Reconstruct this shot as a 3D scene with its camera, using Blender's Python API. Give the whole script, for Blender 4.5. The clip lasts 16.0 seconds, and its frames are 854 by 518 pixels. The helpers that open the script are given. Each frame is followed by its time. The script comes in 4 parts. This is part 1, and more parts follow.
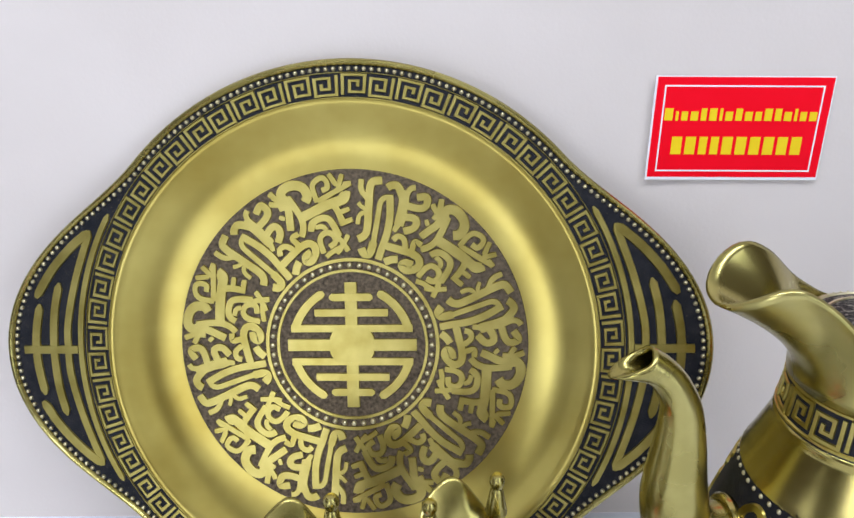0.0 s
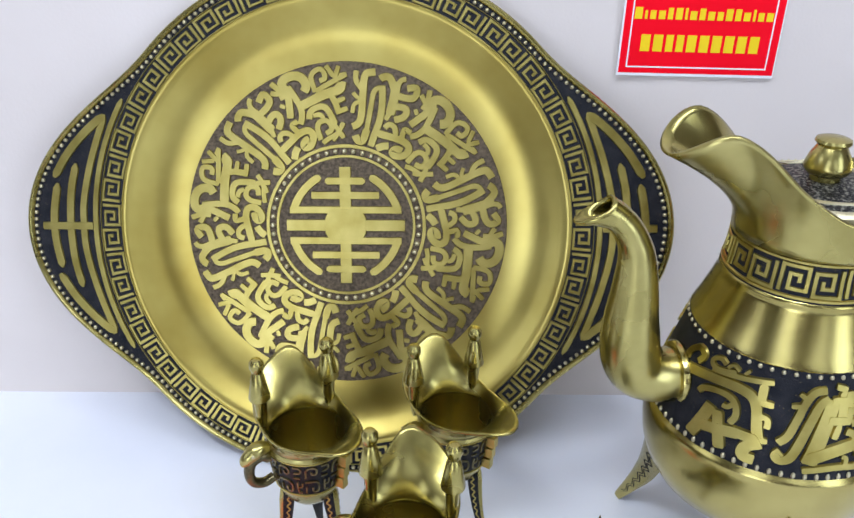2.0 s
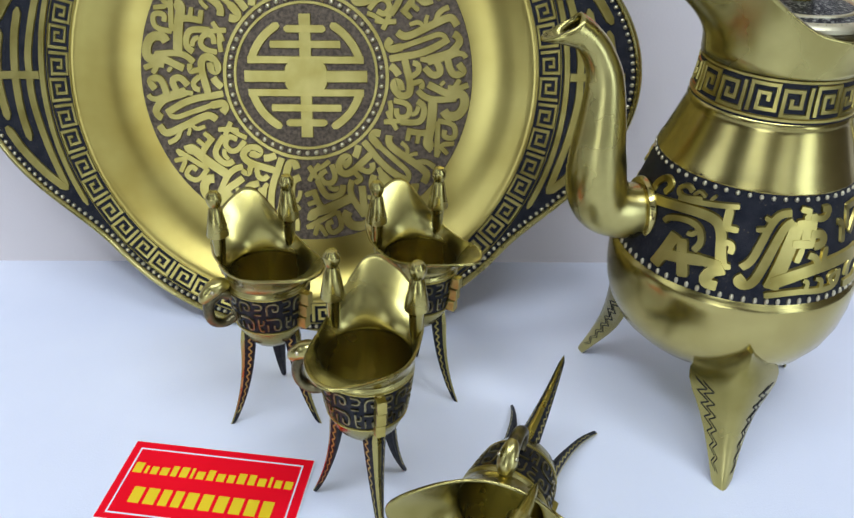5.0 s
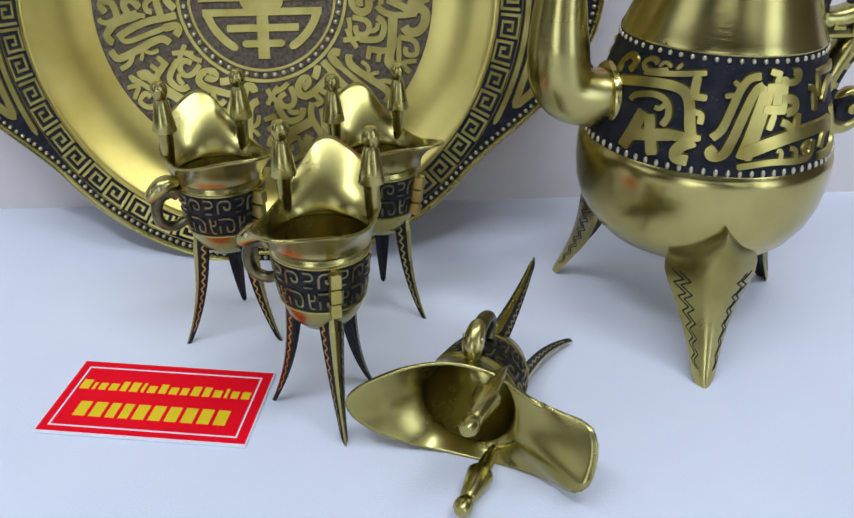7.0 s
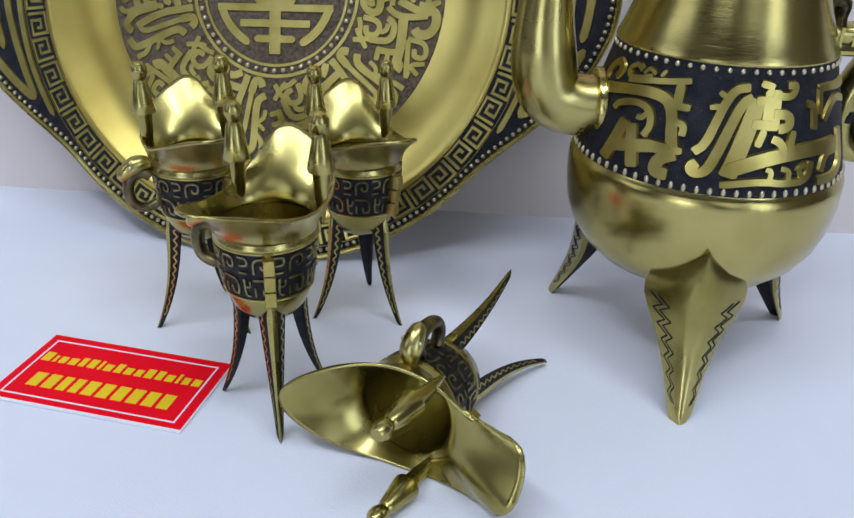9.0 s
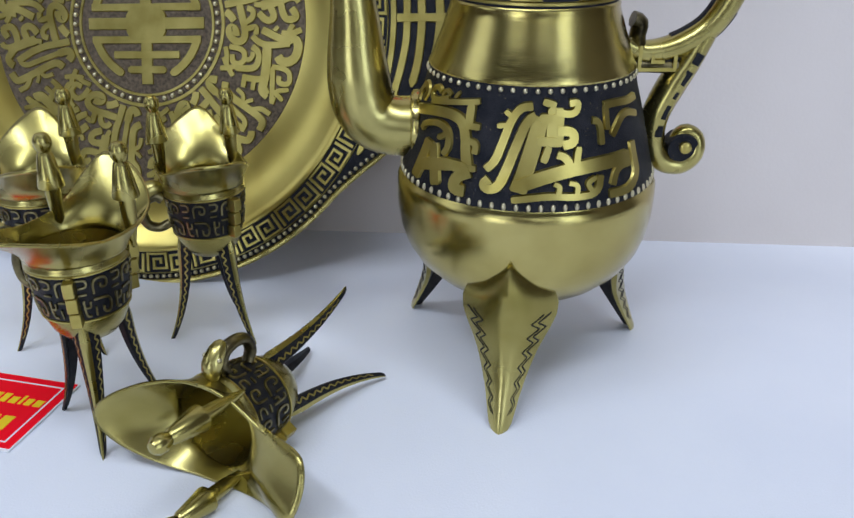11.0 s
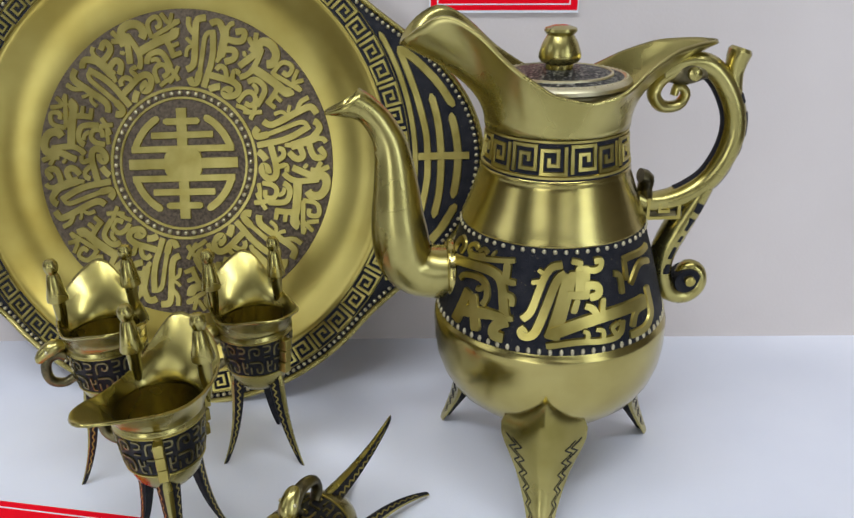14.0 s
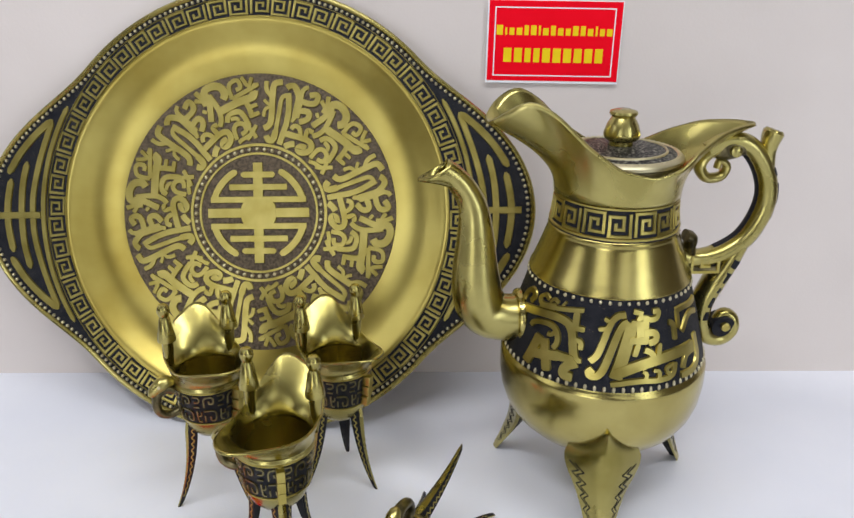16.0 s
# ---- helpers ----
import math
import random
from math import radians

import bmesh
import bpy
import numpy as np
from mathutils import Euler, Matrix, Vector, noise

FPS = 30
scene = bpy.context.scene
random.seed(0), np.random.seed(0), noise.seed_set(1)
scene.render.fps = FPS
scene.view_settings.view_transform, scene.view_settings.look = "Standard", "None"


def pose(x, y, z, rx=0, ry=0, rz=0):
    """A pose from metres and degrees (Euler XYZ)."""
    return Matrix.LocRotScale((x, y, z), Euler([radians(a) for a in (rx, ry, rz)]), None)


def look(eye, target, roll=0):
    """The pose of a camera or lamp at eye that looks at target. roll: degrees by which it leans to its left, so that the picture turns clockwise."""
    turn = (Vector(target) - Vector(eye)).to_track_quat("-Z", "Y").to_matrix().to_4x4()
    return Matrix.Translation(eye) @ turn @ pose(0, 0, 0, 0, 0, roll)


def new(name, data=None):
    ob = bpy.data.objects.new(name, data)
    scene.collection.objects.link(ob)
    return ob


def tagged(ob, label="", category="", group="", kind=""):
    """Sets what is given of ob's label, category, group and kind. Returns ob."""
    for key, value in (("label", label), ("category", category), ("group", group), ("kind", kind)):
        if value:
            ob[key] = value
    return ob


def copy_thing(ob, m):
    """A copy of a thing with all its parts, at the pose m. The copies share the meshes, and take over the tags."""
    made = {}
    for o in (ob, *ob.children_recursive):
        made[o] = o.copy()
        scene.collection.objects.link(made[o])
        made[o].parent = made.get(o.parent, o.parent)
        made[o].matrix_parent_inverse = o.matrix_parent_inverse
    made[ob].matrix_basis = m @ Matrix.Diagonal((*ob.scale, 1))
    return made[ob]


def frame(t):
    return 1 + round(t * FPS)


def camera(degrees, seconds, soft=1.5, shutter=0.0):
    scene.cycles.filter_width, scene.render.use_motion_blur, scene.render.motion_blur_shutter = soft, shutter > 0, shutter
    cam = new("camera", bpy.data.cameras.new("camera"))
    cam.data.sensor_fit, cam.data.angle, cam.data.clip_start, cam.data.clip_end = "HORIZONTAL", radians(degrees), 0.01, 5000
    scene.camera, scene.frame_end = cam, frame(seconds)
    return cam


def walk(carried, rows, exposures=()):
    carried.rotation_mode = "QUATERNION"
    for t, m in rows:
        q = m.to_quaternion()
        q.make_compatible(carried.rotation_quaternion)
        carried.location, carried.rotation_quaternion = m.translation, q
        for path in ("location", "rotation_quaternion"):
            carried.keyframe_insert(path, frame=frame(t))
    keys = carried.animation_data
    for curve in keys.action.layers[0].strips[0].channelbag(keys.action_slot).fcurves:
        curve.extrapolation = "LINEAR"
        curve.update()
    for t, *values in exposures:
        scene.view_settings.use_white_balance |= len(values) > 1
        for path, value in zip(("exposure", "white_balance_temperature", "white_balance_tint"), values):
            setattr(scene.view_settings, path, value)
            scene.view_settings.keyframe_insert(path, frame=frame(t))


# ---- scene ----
cam = camera(55.96, 16.0)
ROWS = [
    (0, (0.0033, -0.0171, 0.3610), (0.0023, 0.2997, 0.2124), -0.56),
    (0.5, (0.0022, -0.0377, 0.3646), (0.0027, 0.2792, 0.2162), -0.24),
    (1, (0.0053, -0.0520, 0.3501), (0.0059, 0.2634, 0.1983), -0.03),
    (1.5, (0.0054, -0.0602, 0.3378), (0.0074, 0.2534, 0.1822), 0.33),
    (2, (0.0044, -0.0740, 0.3349), (0.0080, 0.2371, 0.1746), 0.74),
    (2.5, (0.0052, -0.0831, 0.3234), (0.0096, 0.2272, 0.1615), 1.00),
    (3, (0.0048, -0.0868, 0.3137), (0.0115, 0.2210, 0.1472), 1.24),
    (3.5, (0.0000, -0.0922, 0.2955), (0.0105, 0.2166, 0.1311), 1.46),
    (4, (0.0087, -0.0854, 0.3040), (0.0156, 0.2135, 0.1220), 1.18),
    (4.2, (0.0075, -0.0864, 0.3027), (0.0164, 0.2107, 0.1179), 1.45),
    (6.3, (0.0052, -0.0984, 0.2427), (0.0328, 0.2028, 0.0666), 1.50),
    (6.5, (0.0084, -0.1018, 0.2334), (0.0364, 0.2015, 0.0611), 1.41),
    (7, (0.0184, -0.1066, 0.2273), (0.0424, 0.1973, 0.0553), 0.78),
    (7.5, (0.0321, -0.1081, 0.2230), (0.0499, 0.1974, 0.0533), 1.01),
    (8, (0.0426, -0.1053, 0.2177), (0.0503, 0.2019, 0.0502), 1.47),
    (8.5, (0.0517, -0.1011, 0.2123), (0.0453, 0.2079, 0.0481), 1.44),
    (9, (0.0734, -0.1004, 0.2119), (0.0576, 0.2096, 0.0501), 2.00),
    (9.5, (0.0975, -0.1058, 0.2122), (0.0783, 0.2043, 0.0511), 1.48),
    (9.7, (0.1102, -0.1079, 0.2119), (0.0894, 0.2019, 0.0504), 1.34),
    (11.8, (0.1595, -0.1042, 0.2286), (0.1410, 0.2128, 0.0814), -0.61),
    (12, (0.1570, -0.1056, 0.2323), (0.1398, 0.2122, 0.0867), -0.72),
    (12.5, (0.1514, -0.1076, 0.2437), (0.1362, 0.2116, 0.1009), -0.63),
    (13, (0.1440, -0.1106, 0.2526), (0.1298, 0.2100, 0.1129), -0.47),
    (13.5, (0.1346, -0.1165, 0.2632), (0.1223, 0.2049, 0.1252), -0.68),
    (14, (0.1242, -0.1228, 0.2790), (0.1157, 0.1976, 0.1384), -1.15),
    (14.5, (0.1154, -0.1301, 0.2890), (0.1104, 0.1894, 0.1462), -1.25),
    (15, (0.0988, -0.1380, 0.3008), (0.0987, 0.1825, 0.1601), -0.61),
    (15.5, (0.0832, -0.1494, 0.3083), (0.0857, 0.1731, 0.1723), -0.38),
    (16, (0.0686, -0.1666, 0.3134), (0.0735, 0.1576, 0.1817), 0.28),
]
walk(cam, [(t, look(eye, target, roll)) for t, eye, target, roll in ROWS],
     exposures=[(0.0, 0.10, 6060, 16), (1.5, 0.16, 5900, 16), (3.5, 0.10, 5650, 14), (7.0, -0.29, 5620, 15), (9.0, -0.29, 5700, 16), (12.0, -0.25, 5830, 14), (14.0, -0.26, 6150, 15), (16.0, -0.14, 6500, 16)])


# ---- world and light ----
world = bpy.data.worlds.new("world")
scene.world = world
world.use_nodes = True
world.node_tree.nodes["Background"].inputs[0].default_value = (0.75, 0.85, 1.0, 1)
world.node_tree.nodes["Background"].inputs[1].default_value = 0.4


def area_lamp(name, eye, target, sx, sy, watts, colour):
    data = bpy.data.lights.new(name, "AREA")
    data.shape, data.size, data.size_y, data.energy, data.color = "RECTANGLE", sx, sy, watts, colour
    ob = new(name, data)
    ob.matrix_world = look(eye, target)
    return ob


# unseen lights behind the camera and round the corner, over the table, to the left
# window round the corner, placed from the bright streak on the jug
area_lamp("window_light", (1.42, -1.36, 0.60), (0.12, 0.3, 0.15), 0.60, 1.3, 9.5, (0.82, 0.92, 1.0))
# two added panels with a dark gap between, for streaks in the brass
area_lamp("window_light", (0.55, -1.72, 0.55), (0.05, 0.3, 0.15), 0.60, 1.3, 3.5, (0.85, 0.935, 1.0))
area_lamp("window_light", (-0.66, -1.72, 0.55), (0.0, 0.3, 0.15), 0.8, 1.3, 7.5, (0.87, 0.945, 1.0))
# added low panel that gives the dish its bright spot
area_lamp("low_window_light", (-0.62, -1.66, 0.14), (0.0, 0.3, 0.2), 0.50, 0.40, 3.0, (0.90, 0.955, 1.0))
# ceiling tube, known from the strip highlight on the jug
area_lamp("ceiling_lamp_light", (0.45, -0.42, 1.70), (0.24, 0.1, 0.0), 1.1, 0.22, 11.0, (0.92, 0.97, 1.0))
# overhead fill added to lighten the jug's shadow on the sheet
area_lamp("ceiling_lamp_light", (-0.55, -0.50, 1.70), (-0.10, 0.1, 0.0), 1.1, 0.22, 13.0, (0.92, 0.97, 1.0))
# soft fill added from the left, no known source there
area_lamp("side_window_light", (-1.70, -0.35, 0.75), (0.0, 0.2, 0.05), 0.9, 1.0, 5.0, (0.87, 0.945, 1.0))
scene.view_settings.exposure = 0.0


# ---- materials ----
def material(name, base, rough, metal=0.0, base2=None, scale=60.0, bump=0.0, bump_scale=400.0, bump_dist=0.0002,
             aniso=0.0, axis="Z", rough_var=0.0, detail=4.0, coat=0.0, speck=None, speck_scale=200.0, speck_cut=0.72, rand=0.0, spec=0.5, ramp_lo=0.3, ramp_hi=0.7, brush=0.0):
    m = bpy.data.materials.new(name)
    m.use_nodes = True
    nt = m.node_tree
    b = nt.nodes["Principled BSDF"]
    b.inputs["Roughness"].default_value = rough
    b.inputs["Metallic"].default_value = metal
    b.inputs["Specular IOR Level"].default_value = spec
    b.inputs["Coat Weight"].default_value = coat
    b.inputs["Coat Roughness"].default_value = 0.16
    tc = nt.nodes.new("ShaderNodeTexCoord")
    n1 = nt.nodes.new("ShaderNodeTexNoise")
    n1.inputs["Scale"].default_value, n1.inputs["Detail"].default_value = scale, detail
    nt.links.new(tc.outputs["Object"], n1.inputs["Vector"])
    ramp = nt.nodes.new("ShaderNodeValToRGB")
    ramp.color_ramp.elements[0].position, ramp.color_ramp.elements[1].position = ramp_lo, ramp_hi
    ramp.color_ramp.elements[0].color = (*base, 1)
    ramp.color_ramp.elements[1].color = (*(base2 or base), 1)
    nt.links.new(n1.outputs["Fac"], ramp.inputs["Fac"])
    colour = ramp.outputs["Color"]
    if speck:
        n3 = nt.nodes.new("ShaderNodeTexNoise")
        n3.inputs["Scale"].default_value, n3.inputs["Detail"].default_value = speck_scale, 2.0
        nt.links.new(tc.outputs["Object"], n3.inputs["Vector"])
        r3 = nt.nodes.new("ShaderNodeValToRGB")
        r3.color_ramp.elements[0].position, r3.color_ramp.elements[1].position = speck_cut, speck_cut + 0.03
        nt.links.new(n3.outputs["Fac"], r3.inputs["Fac"])
        mix = nt.nodes.new("ShaderNodeMixRGB")
        mix.inputs["Color2"].default_value = (*speck, 1)
        nt.links.new(r3.outputs["Color"], mix.inputs["Fac"])
        nt.links.new(colour, mix.inputs["Color1"])
        colour = mix.outputs["Color"]
    if rand:
        info = nt.nodes.new("ShaderNodeObjectInfo")
        hsv = nt.nodes.new("ShaderNodeHueSaturation")
        mr = nt.nodes.new("ShaderNodeMapRange")
        mr.inputs["To Min"].default_value, mr.inputs["To Max"].default_value = 1 - rand, 1 + rand
        nt.links.new(info.outputs["Random"], mr.inputs["Value"])
        nt.links.new(mr.outputs["Result"], hsv.inputs["Value"])
        nt.links.new(colour, hsv.inputs["Color"])
        colour = hsv.outputs["Color"]
    nt.links.new(colour, b.inputs["Base Color"])
    if rough_var:
        mr = nt.nodes.new("ShaderNodeMapRange")
        mr.inputs["To Min"].default_value, mr.inputs["To Max"].default_value = max(0.02, rough - rough_var), rough + rough_var
        nt.links.new(n1.outputs["Fac"], mr.inputs["Value"])
        nt.links.new(mr.outputs["Result"], b.inputs["Roughness"])
    if bump:
        n2 = nt.nodes.new("ShaderNodeTexNoise")
        n2.inputs["Scale"].default_value, n2.inputs["Detail"].default_value = bump_scale, 3.0
        nt.links.new(tc.outputs["Object"], n2.inputs["Vector"])
        if brush:
            # turning marks: fine lines round the upright axis
            mp = nt.nodes.new("ShaderNodeMapping")
            mp.inputs["Scale"].default_value = (1.0, 1.0, brush)
            nt.links.new(tc.outputs["Object"], mp.inputs["Vector"])
            nt.links.new(mp.outputs["Vector"], n2.inputs["Vector"])
        bp = nt.nodes.new("ShaderNodeBump")
        bp.inputs["Strength"].default_value, bp.inputs["Distance"].default_value = bump, bump_dist
        nt.links.new(n2.outputs["Fac"], bp.inputs["Height"])
        nt.links.new(bp.outputs["Normal"], b.inputs["Normal"])
    if aniso:
        b.inputs["Anisotropic"].default_value = aniso
        tg = nt.nodes.new("ShaderNodeTangent")
        tg.direction_type, tg.axis = "RADIAL", axis
        nt.links.new(tg.outputs["Tangent"], b.inputs["Tangent"])
    return m


BRASS = material("antique_brass", (0.27, 0.225, 0.052), 0.27, 1.0, (0.52, 0.45, 0.155), 26, 0.06, 900, 0.0001, rough_var=0.06, coat=0.22)
BRASS_SPUN = material("spun_antique_brass", (0.34, 0.252, 0.048), 0.33, 1.0, (0.59, 0.49, 0.140), 14, 0.05, 900, 0.0001, aniso=0.55, rough_var=0.04)
BRASS_JUG = material("brushed_brass", (0.32, 0.258, 0.065), 0.18, 1.0, (0.52, 0.44, 0.150), 24, 0.35, 70, 0.0001, brush=45.0, aniso=0.75, rough_var=0.05, coat=0.15,
                     speck=(0.05, 0.04, 0.02), speck_scale=170, speck_cut=0.745)
BRASS_RAISED = material("rubbed_brass", (0.38, 0.305, 0.072), 0.34, 1.0, (0.55, 0.46, 0.140), 70, 0.1, 700, 0.0001, rough_var=0.06, rand=0.06)
BRASS_PALE = material("pale_rubbed_brass", (0.56, 0.50, 0.29), 0.42, 1.0, (0.68, 0.62, 0.43), 80, rough_var=0.05)
BRASS_AGED = material("aged_dark_brass", (0.022, 0.019, 0.013), 0.34, 1.0, (0.24, 0.20, 0.095), 150, 0.15, 700, 0.0002, rough_var=0.06)
PATINA = material("blue_black_patina", (0.004, 0.005, 0.009), 0.5, 0.0, (0.018, 0.018, 0.021), 170, 0.9, 1400, 0.0004, spec=0.18, speck=(0.10, 0.08, 0.04), speck_scale=1100, speck_cut=0.69)
PATINA_BROWN = material("brown_patina", (0.042, 0.030, 0.018), 0.42, 0.5, (0.17, 0.130, 0.082), 520, 0.9, 1500, 0.0004, spec=0.3)
PATINA_CUP = material("dark_cup_patina", (0.007, 0.008, 0.012), 0.45, 0.2, (0.026, 0.024, 0.023), 220, 0.5, 1200, 0.0002, spec=0.2)
LID_DARK = material("speckled_dark_brass", (0.010, 0.010, 0.011), 0.45, 0.5, (0.30, 0.29, 0.24), 650, 1.0, 1100, 0.0006, spec=0.25, ramp_lo=0.5, ramp_hi=0.62)
BRASS_DIM = material("dull_rubbed_brass", (0.13, 0.108, 0.045), 0.36, 1.0, (0.36, 0.31, 0.15), 260, 0.15, 900, 0.0001, rough_var=0.05)
# the pale specks put the sparkle of the grain into the colour
SHEET = material("white_foam_sheet", (0.80, 0.82, 0.88), 0.55, 0.0, (0.84, 0.855, 0.90), 14, 0.35, 1100, 0.0004,
                 speck=(0.93, 0.93, 0.95), speck_scale=700, speck_cut=0.74)
BOARD = material("beige_backdrop_board", (0.67, 0.605, 0.555), 0.6, 0.0, (0.72, 0.655, 0.605), 9, 0.25, 500, 0.0004)
RED = material("glossy_red_print", (0.90, 0.002, 0.012), 0.6, 0.0, (0.94, 0.003, 0.016), 40, spec=0.08)
WHITE = material("white_card_stock", (0.86, 0.86, 0.88), 0.45, 0.0, (0.9, 0.9, 0.9), 50)
YELLOW = material("yellow_print", (0.88, 0.62, 0.01), 0.35, 0.0, (0.92, 0.66, 0.015), 60, spec=0.1)
PLASTER = material("white_wall_paint", (0.74, 0.73, 0.72), 0.8, 0.0, (0.78, 0.77, 0.76), 6, 0.2, 90, 0.001)
# colours of the unseen room shell; dark walls give the brass dark reflections
SHADE_WALL = material("dark_wood_panelling", (0.13, 0.10, 0.075), 0.6, 0.0, (0.19, 0.15, 0.115), 5, 0.2, 60, 0.001)
FLOOR = material("grey_floor_tile", (0.35, 0.34, 0.33), 0.4, 0.0, (0.42, 0.41, 0.40), 8)


# ---- mesh helpers ----
def part(name, bm, mat, parent=None, label="", smooth=True):
    bmesh.ops.recalc_face_normals(bm, faces=bm.faces)
    me = bpy.data.meshes.new(name)
    bm.to_mesh(me)
    bm.free()
    me.materials.append(mat)
    if smooth:
        for p in me.polygons:
            p.use_smooth = True
        me.set_sharp_from_angle(angle=radians(38))
    ob = new(name, me)
    ob.parent = parent
    if label:
        ob["label"] = label
    return ob


def again(ob, parent, m):
    o = new(ob.name.split(".")[0], ob.data)
    o.parent = parent
    o.matrix_basis = m
    return o


def empty(name, m, label, category, group=""):
    ob = new(name)
    ob.empty_display_size = 0.02
    ob.matrix_basis = m
    return tagged(ob, label, category, group)


def interp(x, table):
    xs, ys = zip(*table)
    return float(np.interp(x, xs, ys))


def spline(pts, n):
    """n points evenly along a smooth curve through pts."""
    pts = [Vector(p) for p in pts]
    if len(pts) == 2:
        dense = [pts[0].lerp(pts[1], i / 20) for i in range(21)]
    else:
        ext = [pts[0] * 2 - pts[1], *pts, pts[-1] * 2 - pts[-2]]
        dense = []
        for i in range(1, len(ext) - 2):
            p0, p1, p2, p3 = ext[i - 1:i + 3]
            for k in range(16):
                t = k / 16
                dense.append(0.5 * (2 * p1 + (p2 - p0) * t + (2 * p0 - 5 * p1 + 4 * p2 - p3) * t * t + (3 * p1 - p0 - 3 * p2 + p3) * t ** 3))
        dense.append(pts[-1])
    run = [0.0]
    for a, b in zip(dense, dense[1:]):
        run.append(run[-1] + (b - a).length)
    arr = np.array([tuple(p) for p in dense])
    at = np.linspace(0, run[-1], n)
    return [Vector([float(np.interp(s, run, arr[:, k])) for k in range(arr.shape[1])]) for s in at]


def lathe(profile, seg=96, bm=None):
    bm = bm or bmesh.new()
    rings = []
    for r, z in profile:
        if r < 1e-6:
            rings.append([bm.verts.new((0, 0, z))])
        else:
            rings.append([bm.verts.new((r * math.cos(2 * math.pi * i / seg), r * math.sin(2 * math.pi * i / seg), z)) for i in range(seg)])
    for a, b in zip(rings, rings[1:]):
        for i in range(seg):
            j = (i + 1) % seg
            if len(a) == 1 and len(b) > 1:
                bm.faces.new((a[0], b[i], b[j]))
            elif len(b) == 1 and len(a) > 1:
                bm.faces.new((a[i], a[j], b[0]))
            elif len(a) > 1:
                bm.faces.new((a[i], a[j], b[j], b[i]))
    return bm


def tube(pts, radii, seg=14, bm=None, flat=1.0, side=None, cap=True):
    """A pipe along pts; flat squeezes it across the direction side."""
    bm = bm or bmesh.new()
    rings, last = [], None
    for i, p in enumerate(pts):
        d = (pts[min(i + 1, len(pts) - 1)] - pts[max(i - 1, 0)]).normalized()
        ref = Vector(side) if side else (last or (Vector((0, 0, 1)) if abs(d.z) < 0.9 else Vector((1, 0, 0))))
        a = (ref - d * ref.dot(d)).normalized()
        b = d.cross(a)
        last = a
        r = radii[i] if hasattr(radii, "__len__") else radii
        rings.append([bm.verts.new(p + a * (r * flat * math.cos(2 * math.pi * k / seg)) + b * (r * math.sin(2 * math.pi * k / seg))) for k in range(seg)])
    for a, b in zip(rings, rings[1:]):
        for k in range(seg):
            bm.faces.new((a[k], a[(k + 1) % seg], b[(k + 1) % seg], b[k]))
    if cap:
        bm.faces.new(rings[0][::-1])
        bm.faces.new(rings[-1])
    return bm


def ball(radius, seg=8, rings=5, squash=1.0):
    prof = [(radius * math.sin(math.pi * i / rings), -radius * squash * math.cos(math.pi * i / rings)) for i in range(rings + 1)]
    prof[0], prof[-1] = (0, prof[0][1]), (0, prof[-1][1])
    return lathe(prof, seg)


def ribbon(bm, pts, width, height, put, step=1.0, curvy=True, taper=0.55, base=0.0):
    """A raised band along 2D points; put(u, v, h) sets it on a surface."""
    pts = [Vector(p) for p in pts]
    length = sum((b - a).length for a, b in zip(pts, pts[1:]))
    if curvy == "round" and len(pts) > 2:
        for _ in range(2):
            cut = [pts[0]]
            for a, b in zip(pts, pts[1:]):
                cut += [a.lerp(b, 0.25), a.lerp(b, 0.75)]
            pts = cut + [pts[-1]]
        line = []
        for a, b in zip(pts, pts[1:]):
            n = max(1, int((b - a).length / (2 * step)))
            line += [a.lerp(b, k / n) for k in range(n)]
        line.append(pts[-1])
    elif curvy and len(pts) > 2:
        line = spline(pts, max(4, int(length / step) + 2))
    else:
        line = []
        for a, b in zip(pts, pts[1:]):
            n = max(1, int((b - a).length / step))
            line += [a.lerp(b, k / n) for k in range(n)]
        line.append(pts[-1])
    bev = 0.12 * min(1.0, 3.0 / width)
    rings = []
    last = len(line) - 1
    for i, p in enumerate(line):
        d0 = (p - line[i - 1]).normalized() if i else (line[1] - p).normalized()
        d1 = (line[i + 1] - p).normalized() if i < last else d0
        d = (d0 + d1)
        d = d.normalized() if d.length > 1e-6 else d0
        m = 1.0 / max(0.6, d.dot(d0))
        nrm = Vector((-d.y, d.x))
        w = width / 2 * m * (taper if i in (0, last) else 1.0)
        rings.append([bm.verts.new(put(*(p + nrm * (w * s)), h)) for s, h in ((1 + bev, base), (1 - bev, base + height), (-1 + bev, base + height), (-1 - bev, base))])
    for a, b in zip(rings, rings[1:]):
        for k in range(3):
            bm.faces.new((a[k], a[k + 1], b[k + 1], b[k]))
    bm.faces.new(rings[0])
    bm.faces.new(rings[-1][::-1])


def slab(bm, x0, y0, x1, y1, z0, z1, put=None):
    put = put or (lambda u, v, h: Vector((u, v, h)))
    v = [bm.verts.new(put(x, y, z)) for z in (z0, z1) for x, y in ((x0, y0), (x1, y0), (x1, y1), (x0, y1))]
    for f in ((3, 2, 1, 0), (4, 5, 6, 7), (0, 1, 5, 4), (1, 2, 6, 5), (2, 3, 7, 6), (3, 0, 4, 7)):
        bm.faces.new([v[i] for i in f])


